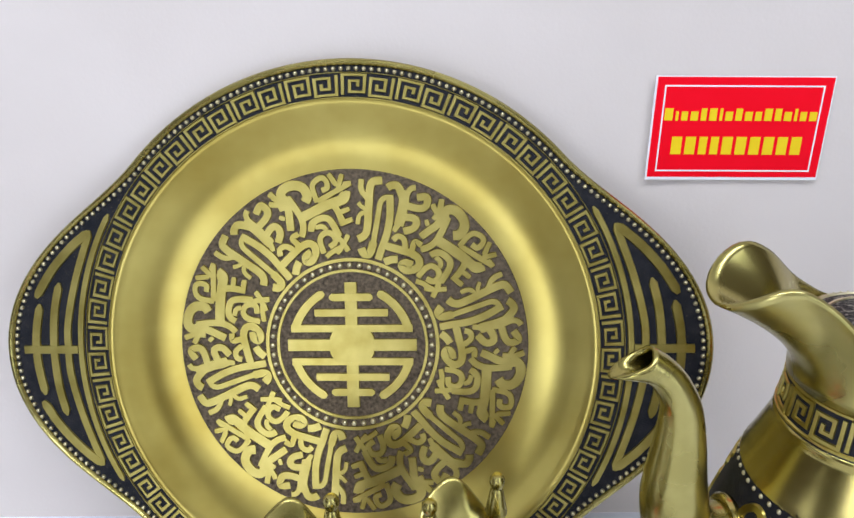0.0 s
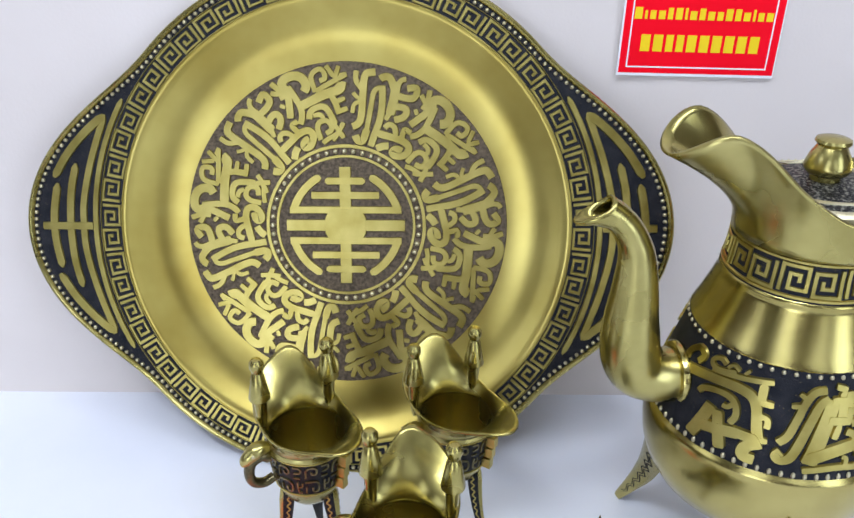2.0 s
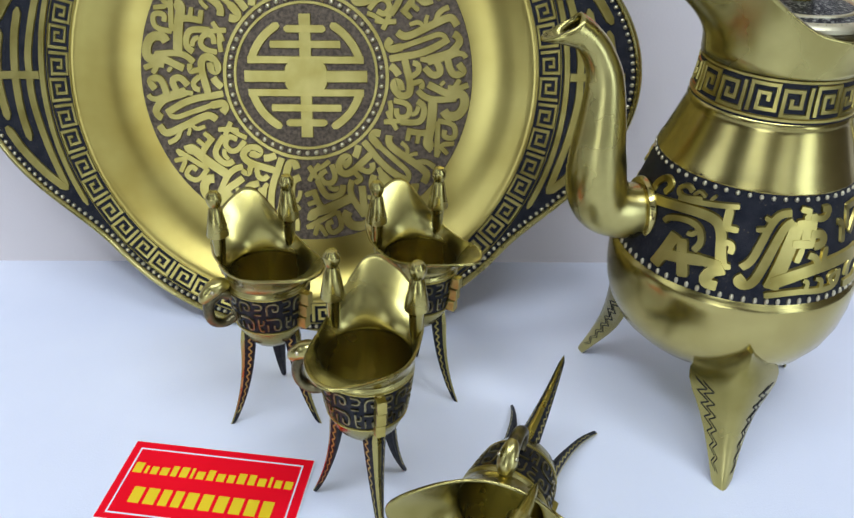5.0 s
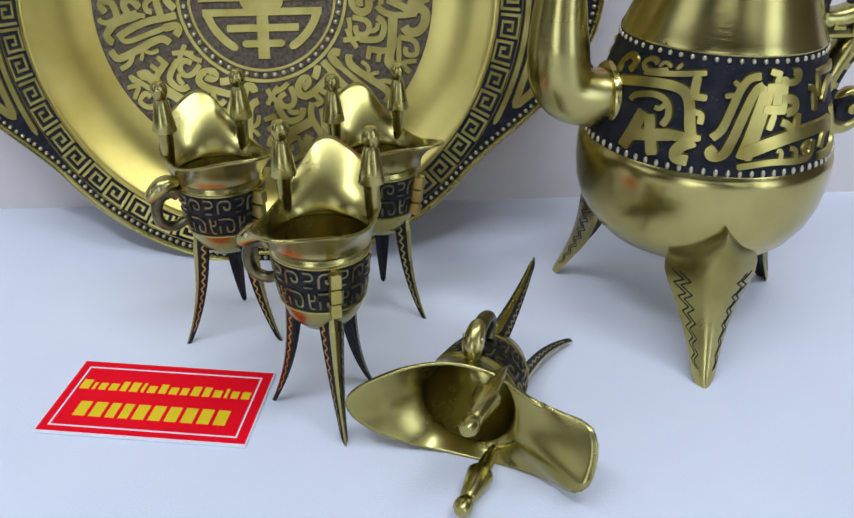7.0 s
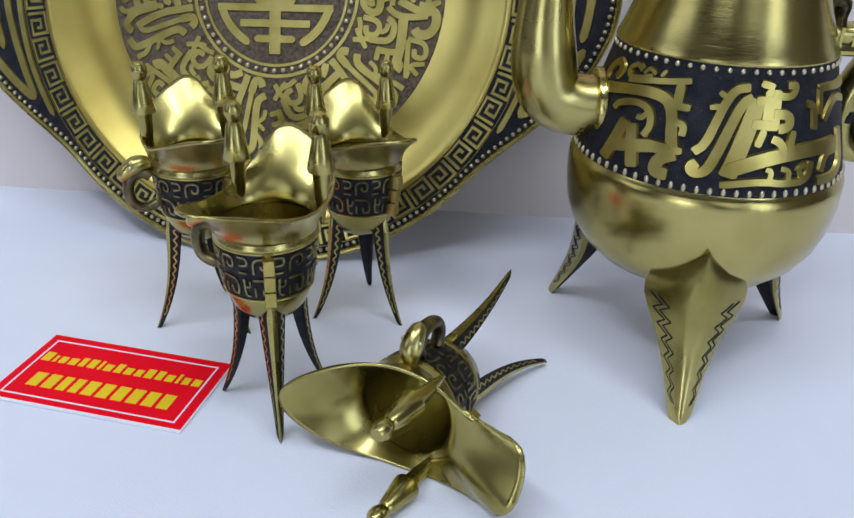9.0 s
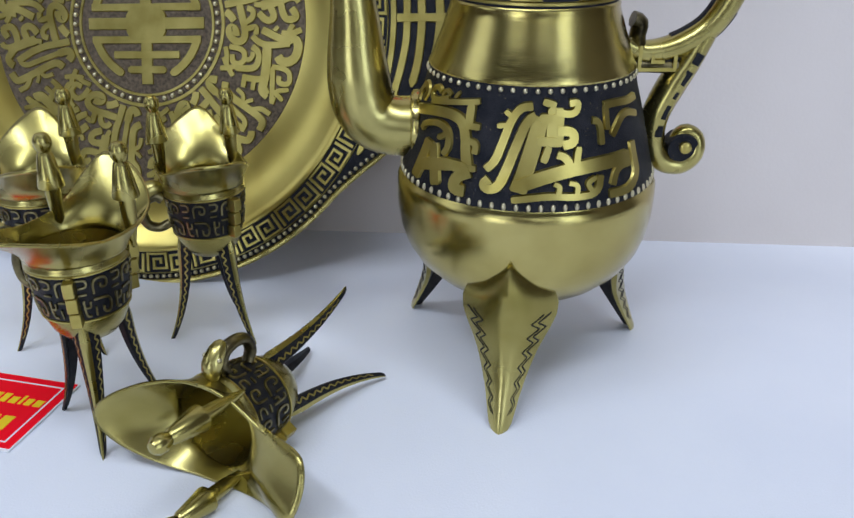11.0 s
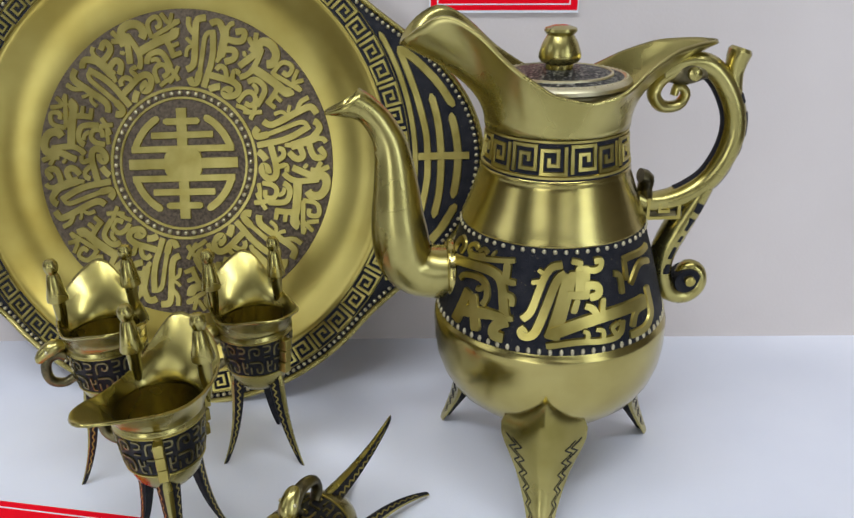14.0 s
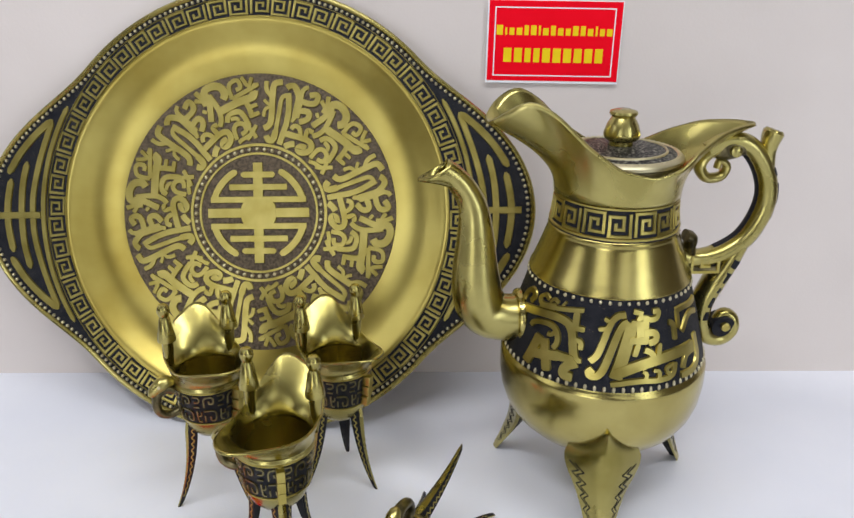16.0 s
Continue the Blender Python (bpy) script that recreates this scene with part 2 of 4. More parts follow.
def box_object(name, lo, hi, mat, label, category, kind="structure"):
    bm = bmesh.new()
    slab(bm, lo[0], lo[1], hi[0], hi[1], lo[2], hi[2])
    return tagged(part(name, bm, mat, None, smooth=False), label, category, "", kind)


# ---- the setting ----
WALL_Y = 0.3740


def wall_lean(x):
    s = min(1, max(0, (x + 0.02) / 0.16))
    return 0.105 - 0.080 * s * s * (3 - 2 * s)


def wall_at(x, z):
    return WALL_Y + wall_lean(x) * z


bm = bmesh.new()
front, back = [], []
for i in range(61):
    x = -0.75 + 1.5 * i / 60
    front.append([bm.verts.new((x, wall_at(x, z), z)) for z in np.linspace(-0.004, 0.80, 9)])
    back.append([bm.verts.new((x, wall_at(x, z) + 0.012, z)) for z in np.linspace(-0.004, 0.80, 9)])
for i in range(60):
    for k in range(8):
        bm.faces.new((front[i][k], front[i + 1][k], front[i + 1][k + 1], front[i][k + 1]))
        bm.faces.new((back[i][k], back[i][k + 1], back[i + 1][k + 1], back[i + 1][k]))
    bm.faces.new((front[i][8], front[i + 1][8], back[i + 1][8], back[i][8]))
    bm.faces.new((front[i][0], back[i][0], back[i + 1][0], front[i + 1][0]))
for i in (0, 60):
    for k in range(8):
        bm.faces.new((front[i][k], back[i][k], back[i][k + 1], front[i][k + 1]))
tagged(part("backdrop_board", bm, BOARD), "beige matt backdrop board leaning behind the brass set", "backdrop", "", "structure")

bm = bmesh.new()
nx, ny = 60, 50
grid = [[bm.verts.new((-0.75 + 1.5 * i / nx, -1.20 + 1.80 * j / ny, 0.0)) for j in range(ny + 1)] for i in range(nx + 1)]
for i in range(nx):
    for j in range(ny):
        bm.faces.new((grid[i][j], grid[i + 1][j], grid[i + 1][j + 1], grid[i][j + 1]))
ext = bmesh.ops.extrude_face_region(bm, geom=bm.faces[:])
for v in [g for g in ext["geom"] if isinstance(g, bmesh.types.BMVert)]:
    v.co.z -= 0.004
tagged(part("table_sheet", bm, SHEET, smooth=False), "fine-grained white foam sheet with painted pale glints covering the table", "table cover", "", "structure")
box_object("table", (-0.76, -1.21, -0.045), (0.76, 0.61, -0.0045), PLASTER, "plain white tabletop under the foam sheet", "table")
# unseen box added round the table, for bounce and for reflections in the brass
box_object("wall_north", (-1.8, 1.7, -0.75), (1.8, 1.8, 1.75), PLASTER, "unseen plain wall closing the box behind the backdrop", "wall")
box_object("wall_south", (-1.8, -1.85, -0.75), (1.8, -1.75, 1.75), SHADE_WALL, "unseen dark wall added for the brass to reflect", "wall")
box_object("wall_west", (-1.85, -1.75, -0.75), (-1.75, 1.7, 1.75), SHADE_WALL, "unseen dark wall added for the brass to reflect", "wall")
box_object("wall_east", (1.75, -1.75, -0.75), (1.85, 1.7, 1.75), SHADE_WALL, "unseen dark wall added for the brass to reflect", "wall")
box_object("floor", (-1.85, -1.85, -0.80), (1.85, 1.8, -0.75), FLOOR, "unseen grey floor added to close the box", "floor")
box_object("ceiling", (-1.85, -1.85, 1.75), (1.85, 1.8, 1.80), PLASTER, "unseen white ceiling added to bounce the light", "ceiling")


# ---- the serving tray ----
def fret_lines(flip):
    """One square spiral of the meander border, in a unit cell."""
    a = [(0.05, 0.0), (0.05, 0.95), (0.85, 0.95), (0.85, 0.14), (0.31, 0.14), (0.31, 0.66), (0.61, 0.66), (0.61, 0.40)]
    return [(0.90 - x, 0.95 - y) for x, y in a] if flip else a


def fret(count, lo, hi, put, width, flip, height):
    """A meander unit spanning 1/count of a turn between the heights lo and hi."""
    bm = bmesh.new()
    turn = 2 * math.pi / count
    ribbon(bm, [(x, y * (1.0 if not flip else 1.0)) for x, y in fret_lines(flip)], width, height,
           lambda u, v, h: put(u * turn * 0.98, lo + (hi - lo) * (0.05 + 0.95 * v), h), 0.2, curvy=False, taper=1.0)
    return bm


def tray_rim(th):
    """The outline of the tray: round, with an ear to each side."""
    d = abs((math.degrees(th) + 90) % 180 - 90)
    return 0.1500 + (0.0372 * math.cos(math.radians(90 * d / 42)) ** 2 if d < 42 else 0.0)


TRAY_C = Vector((-0.0386, 0.3561, 0.1352))
t_r, t_u = Vector((0.9971, -0.0680, 0.0344)), Vector((-0.0103, 0.3278, 0.9447))
t_n = t_r.cross(t_u).normalized()
t_u = t_n.cross(t_r.normalized())
tray_pose = Matrix.Translation(TRAY_C) @ Matrix((t_r.normalized(), t_u, t_n)).transposed().to_4x4()
FL = 0.0105      # height of the tray's border over its floor


def make_tray():
    tray = empty("serving_tray", tray_pose, "round antique brass serving tray with two ears, leaning on the backdrop", "tray")
    # pressed body: floor, sloping side and border
    bm = bmesh.new()
    prof = [(0.0, 0.0), (0.046, 0.0), (0.0945, 0.0), (0.099, 0.0003), (0.106, 0.0012), (0.113, 0.0031), (0.119, 0.0058), (0.1245, 0.0090), (0.1275, 0.0106), (0.1295, 0.0112), (0.1305, 0.0109)]
    lathe(prof, 160, bm)
    part("dish", bm, BRASS_SPUN, tray, "spun golden brass dish with a soft sheen")
    # border with its ears, rolled edge and back
    seg = 240
    steps = [(0.0, FL, None), (1.0, FL, -0.0048), (1.0, FL, -0.0034), (1.0, FL + 0.0010, -0.0029), (1.0, FL + 0.0019, -0.0019), (1.0, FL + 0.0018, -0.0008), (1.0, FL + 0.0008, 0.0), (1.0, FL - 0.0006, -0.0003), (1.0, FL - 0.0012, -0.003)]

    def ring_at(f, z, off, th):
        r = 0.1300 if off is None else tray_rim(th) + off
        return (r * math.cos(th), r * math.sin(th), z)

    def border(rows):
        bmx = bmesh.new()
        rr = [[bmx.verts.new(ring_at(*s, 2 * math.pi * i / seg)) for i in range(seg)] for s in rows]
        for a, b in zip(rr, rr[1:]):
            for i in range(seg):
                bmx.faces.new((a[i], a[(i + 1) % seg], b[(i + 1) % seg], b[i]))
        return bmx
    part("border", border(steps[:3]), PATINA, tray, "blue-black patinated border ground")
    part("rolled_edge", border(steps[2:]), BRASS, tray, "smooth rounded brass edge")
    bm = bmesh.new()
    lathe([(0.0, -0.0018), (0.098, -0.0018), (0.112, 0.0012), (0.1275, 0.0085)], 120, bm)
    part("back", bm, BRASS, tray)
    # raised rings
    for r0, r1, z, mat, nm in ((0.1300, 0.1308, FL + 0.0009, BRASS_RAISED, "ring"), (0.1428, 0.1434, FL + 0.0007, BRASS_RAISED, "ring"),
                               (0.0395, 0.0413, 0.0009, BRASS_RAISED, "ring"), (0.0452, 0.0474, 0.0009, BRASS_RAISED, "ring")):
        b = z - 0.0012
        part(nm, lathe([(r0 - 0.0002, b), (r0 + 0.0002, z), (r1 - 0.0002, z), (r1 + 0.0002, b)], 160), mat, tray)
    # dark ground of the middle field
    part("middle_ground", lathe([(0.0, 0.00035), (0.0940, 0.00035), (0.0944, 0.0)], 160), PATINA_BROWN, tray, "grainy brown patinated ground")
    # meander border
    for flip in (False, True):
        put = lambda u, v, h: Vector((v * math.sin(u), v * math.cos(u), FL + h))
        unit = part("meander_unit", fret(60, 0.1313, 0.1424, put, 0.125, flip, 0.0007), BRASS_RAISED, tray, "rubbed pale brass square spiral")
        for k in range(60):
            if k % 2 == flip and k > 1:
                again(unit, tray, pose(0, 0, 0, 0, 0, -6 * k))
        unit.matrix_basis = pose(0, 0, 0, 0, 0, -6 * int(flip))
    # beads along the edge and round the middle
    bead = None
    run, total, ths = [0.0], 0.0, [2 * math.pi * i / 720 for i in range(721)]
    at = lambda th: Vector(((tray_rim(th) - 0.0050) * math.cos(th), (tray_rim(th) - 0.0050) * math.sin(th), FL + 0.0004))
    for a, b in zip(ths, ths[1:]):
        total += (at(b) - at(a)).length
        run.append(total)
    n = 252
    for k in range(n):
        m = Matrix.Translation(at(float(np.interp(total * k / n, run, ths))))
        if bead is None:
            bead = part("bead", ball(0.00125, 8, 5), BRASS_PALE, tray)
            bead.matrix_basis = m
        else:
            again(bead, tray, m)
    for k in range(52):
        again(bead, tray, Matrix.Translation((0.0433 * math.sin(2 * math.pi * k / 52), 0.0433 * math.cos(2 * math.pi * k / 52), 0.0011)) @ Matrix.Scale(1.28, 4))
    # the round emblem: one upright, bars across it, four arcs and an eight-sided boss
    put = lambda u, v, h: Vector((u / 1000, v / 1000, 0.0003 + h))
    H = 0.0009

    def emblem(name, pts, width, lift, taper=1.0, step=4):
        bm = bmesh.new()
        ribbon(bm, pts, width, H + lift, put, step, taper=taper)
        return part(name, bm, BRASS_RAISED, tray)
    emblem("emblem_upright", [(0, -34.2), (0, 34.2)], 6.8, 0.0)
    emblem("emblem_bar", [(-35, 0), (35, 0)], 6.6, 0.00002)
    for s in (1, -1):
        emblem("emblem_bar", [(-33.0, 9.1 * s), (33.0, 9.1 * s)], 4.2, 0.00004)
        emblem("emblem_bar", [(-20.0, 17.6 * s), (-17.5, 17.6 * s), (17.5, 17.6 * s), (20.0, 17.6 * s)], 4.3, 0.00004, 0.4, 2)
        emblem("emblem_bar", [(-11.8, 26 * s), (-9.8, 26 * s), (9.8, 26 * s), (11.8, 26 * s)], 4.3, 0.00004, 0.4, 2)
        for q in (0, 1):
            arc = [(32.0 * math.cos(math.radians(a)) * (1 - 2 * q), 32.0 * math.sin(math.radians(a)) * s) for a in range(13, 64, 5)]
            emblem("emblem_arc", arc, 4.8, 0.00006, 0.5, 2)
    bm = bmesh.new()
    boss = [(12.1, 4.6), (9.2, 9.6), (-9.2, 9.6), (-12.1, 4.6), (-12.1, -4.6), (-9.2, -9.6), (9.2, -9.6), (12.1, -4.6)]
    low, top = [[bm.verts.new(put(x * f, y * f, h)) for x, y in boss] for f, h in ((1.02, 0.0), (0.98, H + 0.00008))]
    for i in range(8):
        bm.faces.new((low[i], low[(i + 1) % 8], top[(i + 1) % 8], top[i]))
    bm.faces.new(top)
    part("emblem_boss", bm, BRASS_RAISED, tray, "flat eight-sided boss of the longevity emblem", smooth=False)
    # six repeats of a ring of knotted ornaments
    def knot_put(u, v, h):
        return Vector((u / 1000, v / 1000, 0.0003 + h))

    def ornament(kind, strokes):
        bm = bmesh.new()
        for k, (w, *pts) in enumerate(strokes):
            ribbon(bm, pts, w * 1.1, H + 0.000015 * k, knot_put, 1.0, curvy="round", taper=0.8)
        orn = part(kind + "_ornament", bm, BRASS_RAISED, tray, "rubbed brass stylised knot relief")
        for i in range(1, 6):
            again(orn, tray, pose(0, 0, 0, 0, 0, -60 * i))
    ornament("forked", [
        (2.9, (7.5, 89.0), (6.9, 83.0), (10.6, 78.5)),
        (4.0, (18.6, 88.0), (13.4, 87.8), (11.9, 84.9), (11.1, 75.2), (10.1, 61.9), (8.2, 58.6), (4.8, 57.3)),
        (2.2, (5.4, 76.6), (7.6, 73.9), (10.4, 73.0)),
        (2.4, (4.9, 65.1), (5.7, 70.3), (9.6, 71.7))])
    ornament("double_stemmed", [
        (2.9, (24.3, 79.1), (17.6, 79.0), (15.7, 68.5), (12.8, 54.1)),
        (4.2, (13.1, 55.8), (11.1, 48.8), (7.6, 49.1), (6.5, 52.5)),
        (3.8, (22.4, 79.4), (22.4, 69.5), (20.8, 60.7), (17.7, 53.0), (15.3, 46.1)),
        (4.0, (21.2, 84.1), (23.3, 85.4), (26.7, 85.3), (28.2, 82.1), (29.4, 77.7)),
        (5.1, (30.6, 82.6), (29.6, 74.9), (26.7, 63.9)),
        (2.9, (36.2, 83.8), (33.3, 83.6), (30.9, 79.3)),
        (3.8, (30.3, 74.9), (36.8, 72.8), (41.5, 73.2), (42.9, 79.3), (36.7, 78.7)),
        (3.8, (27.9, 68.6), (36.5, 68.0), (35.7, 62.5), (29.1, 61.0)),
        (2.9, (26.9, 65.0), (23.9, 61.1)),
        (4.0, (19.8, 53.4), (27.5, 51.2), (34.1, 49.2), (38.0, 45.5), (36.2, 40.9), (29.7, 39.9), (27.3, 42.8), (29.8, 44.8), (33.6, 43.2)),
        (3.1, (23.6, 56.4), (25.9, 58.9), (29.6, 57.3), (30.0, 52.3)),
        (3.1, (38.7, 53.6), (34.9, 56.1), (33.8, 52.2), (33.0, 49.2))])
    ornament("lozenge", [
        (4.0, (18.6, 44.7), (22.4, 46.2), (25.8, 46.2))])
    ornament("hooked", [
        (2.9, (44.8, 75.1), (46.5, 71.1), (49.5, 69.1)),
        (3.1, (49.7, 77.7), (48.7, 71.3), (45.3, 66.8)),
        (4.9, (48.9, 67.8), (53.1, 73.0), (58.8, 70.5), (62.2, 64.3), (59.3, 58.6), (55.3, 58.5)),
        (4.0, (52.2, 70.2), (47.7, 64.5), (43.2, 61.5), (38.2, 58.0)),
        (2.4, (42.2, 63.7), (41.4, 67.0)),
        (3.5, (53.0, 68.2), (49.4, 60.3), (46.4, 55.5), (42.5, 52.4), (38.1, 51.4)),
        (5.1, (47.3, 56.1), (53.0, 52.3), (59.6, 47.8), (65.2, 42.4)),
        (3.1, (63.0, 43.8), (66.5, 39.5), (71.8, 41.3)),
        (3.3, (65.2, 42.9), (70.5, 42.6)),
        (3.5, (62.2, 45.6), (60.0, 40.8), (54.7, 34.5)),
        (2.7, (59.2, 40.1), (64.0, 36.0)),
        (2.9, (55.0, 36.1), (59.9, 32.0)),
        (3.5, (43.2, 48.2), (46.9, 50.0), (50.7, 48.6), (54.2, 44.3), (52.6, 39.8), (48.3, 33.7)),
        (2.7, (46.1, 47.3), (48.9, 44.4), (48.0, 41.3))])
    ornament("square_spiral", [
        (2.9, (58.8, 52.9), (67.5, 47.5), (76.2, 42.1)),
        (2.9, (58.5, 52.7), (64.6, 59.9), (69.8, 58.5), (71.9, 55.4), (68.2, 51.0), (65.1, 53.7)),
        (2.7, (74.6, 54.7), (71.4, 47.9)),
        (2.7, (70.5, 46.6), (78.0, 48.3)),
        (2.4, (76.4, 41.9), (73.6, 45.4))])
    ornament("curled", [
        (3.1, (36.3, 36.6), (40.9, 42.1), (45.3, 42.6), (48.4, 38.2), (45.2, 33.5), (40.8, 35.8)),
        (2.7, (35.2, 34.7), (40.5, 32.6), (44.0, 29.7), (51.5, 30.1)),
        (2.9, (48.4, 38.7), (47.4, 32.6), (43.9, 25.7)),
        (2.4, (39.5, 30.4), (44.0, 29.7))])
    # strips in the two ears
    def ear(pts, width, lift, pt, taper=0.4, curvy=True):
        bm = bmesh.new()
        ribbon(bm, pts, width, 0.0008 + lift, pt, 3, curvy=curvy, taper=taper)
        part("ear_strip", bm, BRASS_RAISED, tray, "rubbed brass strip")
    for side in (1, -1):
        pt = lambda u, v, h: Vector((side * u / 1000, v / 1000, FL + h))
        ear([(146.2 * math.cos(math.radians(a)), 146.2 * math.sin(math.radians(a))) for a in range(-30, 31, 3)], 3.2, 0.0, pt, 0.3)
        ear([(137.5, -64.5), (147.0, -38.0), (152.6, -15.0), (153.4, 0.0), (152.6, 15.0), (147.0, 38.0), (137.5, 64.5)], 4.0, 0.00003, pt, 0.25)
        ear([(156.2, -36.5), (160.0, -20.0), (161.4, 0.0), (160.0, 20.0), (156.2, 36.5)], 4.4, 0.00003, pt, 0.25)
        ear([(167.8, -25.0), (170.4, -12.0), (171.4, 0.0), (170.4, 12.0), (167.8, 25.0)], 4.6, 0.00003, pt, 0.3)
        for q in (1, -1):
            ear([(138.0, 64.0 * q), (149.0, 55.0 * q), (160.5, 42.5 * q), (169.6, 28.5 * q)], 4.8, 0.0001, pt, 0.45)
        ear([(148.0, 0), (178.0, 0)], 4.4, 0.00016, pt, 1.0)
    return tray


make_tray()

# ---- the jug ----
JUG = (0.1755, 0.2425)
JUG_TURN = 4.0
JUG_BODY = [(0.0, 0.0372), (0.012, 0.0376), (0.024, 0.0398), (0.034, 0.0432), (0.042, 0.0478), (0.049, 0.0545), (0.0538, 0.0625), (0.0566, 0.071), (0.0578, 0.080), (0.0580, 0.0885), (0.0578, 0.0925),
            (0.0570, 0.0945), (0.0563, 0.0953), (0.0560, 0.0960)]
JUG_BAND = [(0.0560, 0.0960), (0.0553, 0.1000), (0.0521, 0.1120), (0.0488, 0.1240), (0.0454, 0.1350), (0.0441, 0.1400), (0.0437, 0.1425)]
JUG_SHOULDER = [(0.0437, 0.1425), (0.0440, 0.1432), (0.0436, 0.1445), (0.0425, 0.1465), (0.0385, 0.1570), (0.0357, 0.1650), (0.0350, 0.1672), (0.0352, 0.1682), (0.0348, 0.1692), (0.0344, 0.1696)]
JUG_NECK = [(0.0344, 0.1696), (0.0336, 0.1740), (0.0328, 0.1800), (0.0325, 0.1870), (0.0325, 0.1882)]


def jug_r(z):
    return interp(z, [(b, a) for a, b in JUG_BAND + JUG_SHOULDER[1:] + JUG_NECK[1:]])


def jug_put(turn0=0.0):
    """Angle in degrees round the jug and height in metres, to a place on its skin."""
    return lambda u, v, h: Vector(((jug_r(v) + h) * math.cos(math.radians(u + turn0)), (jug_r(v) + h) * math.sin(math.radians(u + turn0)), v))


def zigzag(bm, put, w, h, n, amp, u0, u1, v):
    pts = [(u0 + (u1 - u0) * i / n, v + (amp if i % 2 else -amp)) for i in range(n + 1)]
    ribbon(bm, pts, w, h, put, 50, curvy=False, taper=0.8)


def make_jug():
    jug = empty("pouring_jug", pose(JUG[0], JUG[1], 0, 0, 0, JUG_TURN) @ Matrix.Scale(0.997, 4), "three-legged antique brass pouring jug with spout, lid and scrolled handle", "jug")
    part("bowl", lathe(JUG_BODY, 128), BRASS_JUG, jug, "smooth rounded brass bowl with small dark pits")
    part("relief_ground", lathe(JUG_BAND, 128), PATINA, jug, "blue-black grainy band")
    part("shoulder", lathe(JUG_SHOULDER, 128), BRASS_JUG, jug, "brushed brass cone")
    part("neck_ground", lathe(JUG_NECK, 128), PATINA, jug, "blue-black neck band")
    for z, r in ((0.1712, 0.0345), (0.1868, 0.0328)):
        part("ring", lathe([(r - 0.0008, z - 0.0010), (r + 0.0003, z - 0.0005), (r + 0.0003, z + 0.0005), (r - 0.0008, z + 0.0010)], 96), BRASS_RAISED, jug)
    # neck meander
    for flip in (False, True):
        put = lambda u, v, h: Vector(((jug_r(v) + h) * math.cos(u), (jug_r(v) + h) * math.sin(u), v))
        unit = part("meander_unit", fret(16, 0.1724, 0.1855, put, 0.13, flip, 0.0007), BRASS_RAISED, jug, "rubbed pale brass square spiral")
        unit.matrix_basis = pose(0, 0, 0, 0, 0, 22.5 * int(flip))
        for k in range(2, 16):
            if k % 2 == flip:
                again(unit, jug, pose(0, 0, 0, 0, 0, 22.5 * k))
    # bead rows
    bead = None
    for z, n, rad in ((0.0975, 72, 0.00135), (0.1408, 58, 0.00125)):
        for k in range(n):
            a = 2 * math.pi * k / n
            m = Matrix.Translation((jug_r(z) * math.cos(a), jug_r(z) * math.sin(a), z)) @ Matrix.Diagonal((1, 1, 1.55 if n == 72 else 1.1, 1))
            if bead is None:
                bead = part("bead", ball(0.00102, 8, 6), BRASS_PALE, jug)
                bead.matrix_basis = m
            else:
                again(bead, jug, m)
    # relief ornaments round the belly: arc and height in millimetres
    put = jug_put(-100.0)
    pt = lambda u, v, h: put(math.degrees(u / 50), 0.1003 + (v - 101.4) * 0.000905, h)

    def relief(kind, strokes):
        bm = bmesh.new()
        for k, (w, *pts) in enumerate(strokes):
            ribbon(bm, pts, w * 1.12, 0.0011 + 0.00002 * k, pt, 1.0, curvy="round", taper=0.75)
        orn = part(kind, bm, BRASS_RAISED, jug, "rubbed brass relief")
        again(orn, jug, pose(0, 0, 0, 0, 0, 180))
    relief("crouching_beast_relief", [
        (3.1, (-63.4, 126.7), (-64.5, 135.2), (-58.2, 141.4), (-52.9, 138.8), (-55.8, 134.2)),
        (2.2, (-35.3, 139.3), (-46.1, 136.0), (-49.4, 139.5), (-44.6, 142.8), (-41.2, 140.5)),
        (1.6, (-40.1, 139.5), (-37.9, 142.6), (-34.2, 140.5)),
        (1.6, (-31.7, 140.1), (-29.6, 142.8)),
        (2.4, (-46.9, 135.6), (-31.1, 138.3), (-18.5, 140.5)),
        (4.2, (-63.4, 127.8), (-41.8, 132.8), (-28.3, 133.3), (-23.1, 129.0), (-20.7, 115.6), (-18.8, 111.2)),
        (3.7, (-22.2, 138.7), (-21.9, 130.4)),
        (2.8, (-22.4, 130.1), (-16.6, 130.2)),
        (2.6, (-20.9, 123.9), (-17.3, 123.3), (-17.5, 118.9)),
        (2.8, (-20.3, 112.3), (-16.1, 113.0)),
        (2.8, (-49.0, 122.4), (-47.7, 125.5), (-38.4, 128.3), (-31.9, 126.6), (-29.6, 120.1), (-31.7, 115.5)),
        (2.2, (-36.7, 122.5), (-34.3, 122.2), (-32.8, 124.6)),
        (5.0, (-41.2, 119.7), (-43.1, 111.0), (-45.8, 101.4)),
        (4.4, (-37.9, 118.9), (-32.7, 101.8)),
        (5.0, (-43.6, 108.2), (-27.0, 112.6)),
        (4.4, (-29.5, 112.4), (-20.1, 112.5)),
        (4.6, (-18.2, 111.3), (-23.8, 108.1), (-24.2, 102.7), (-19.3, 102.6))])
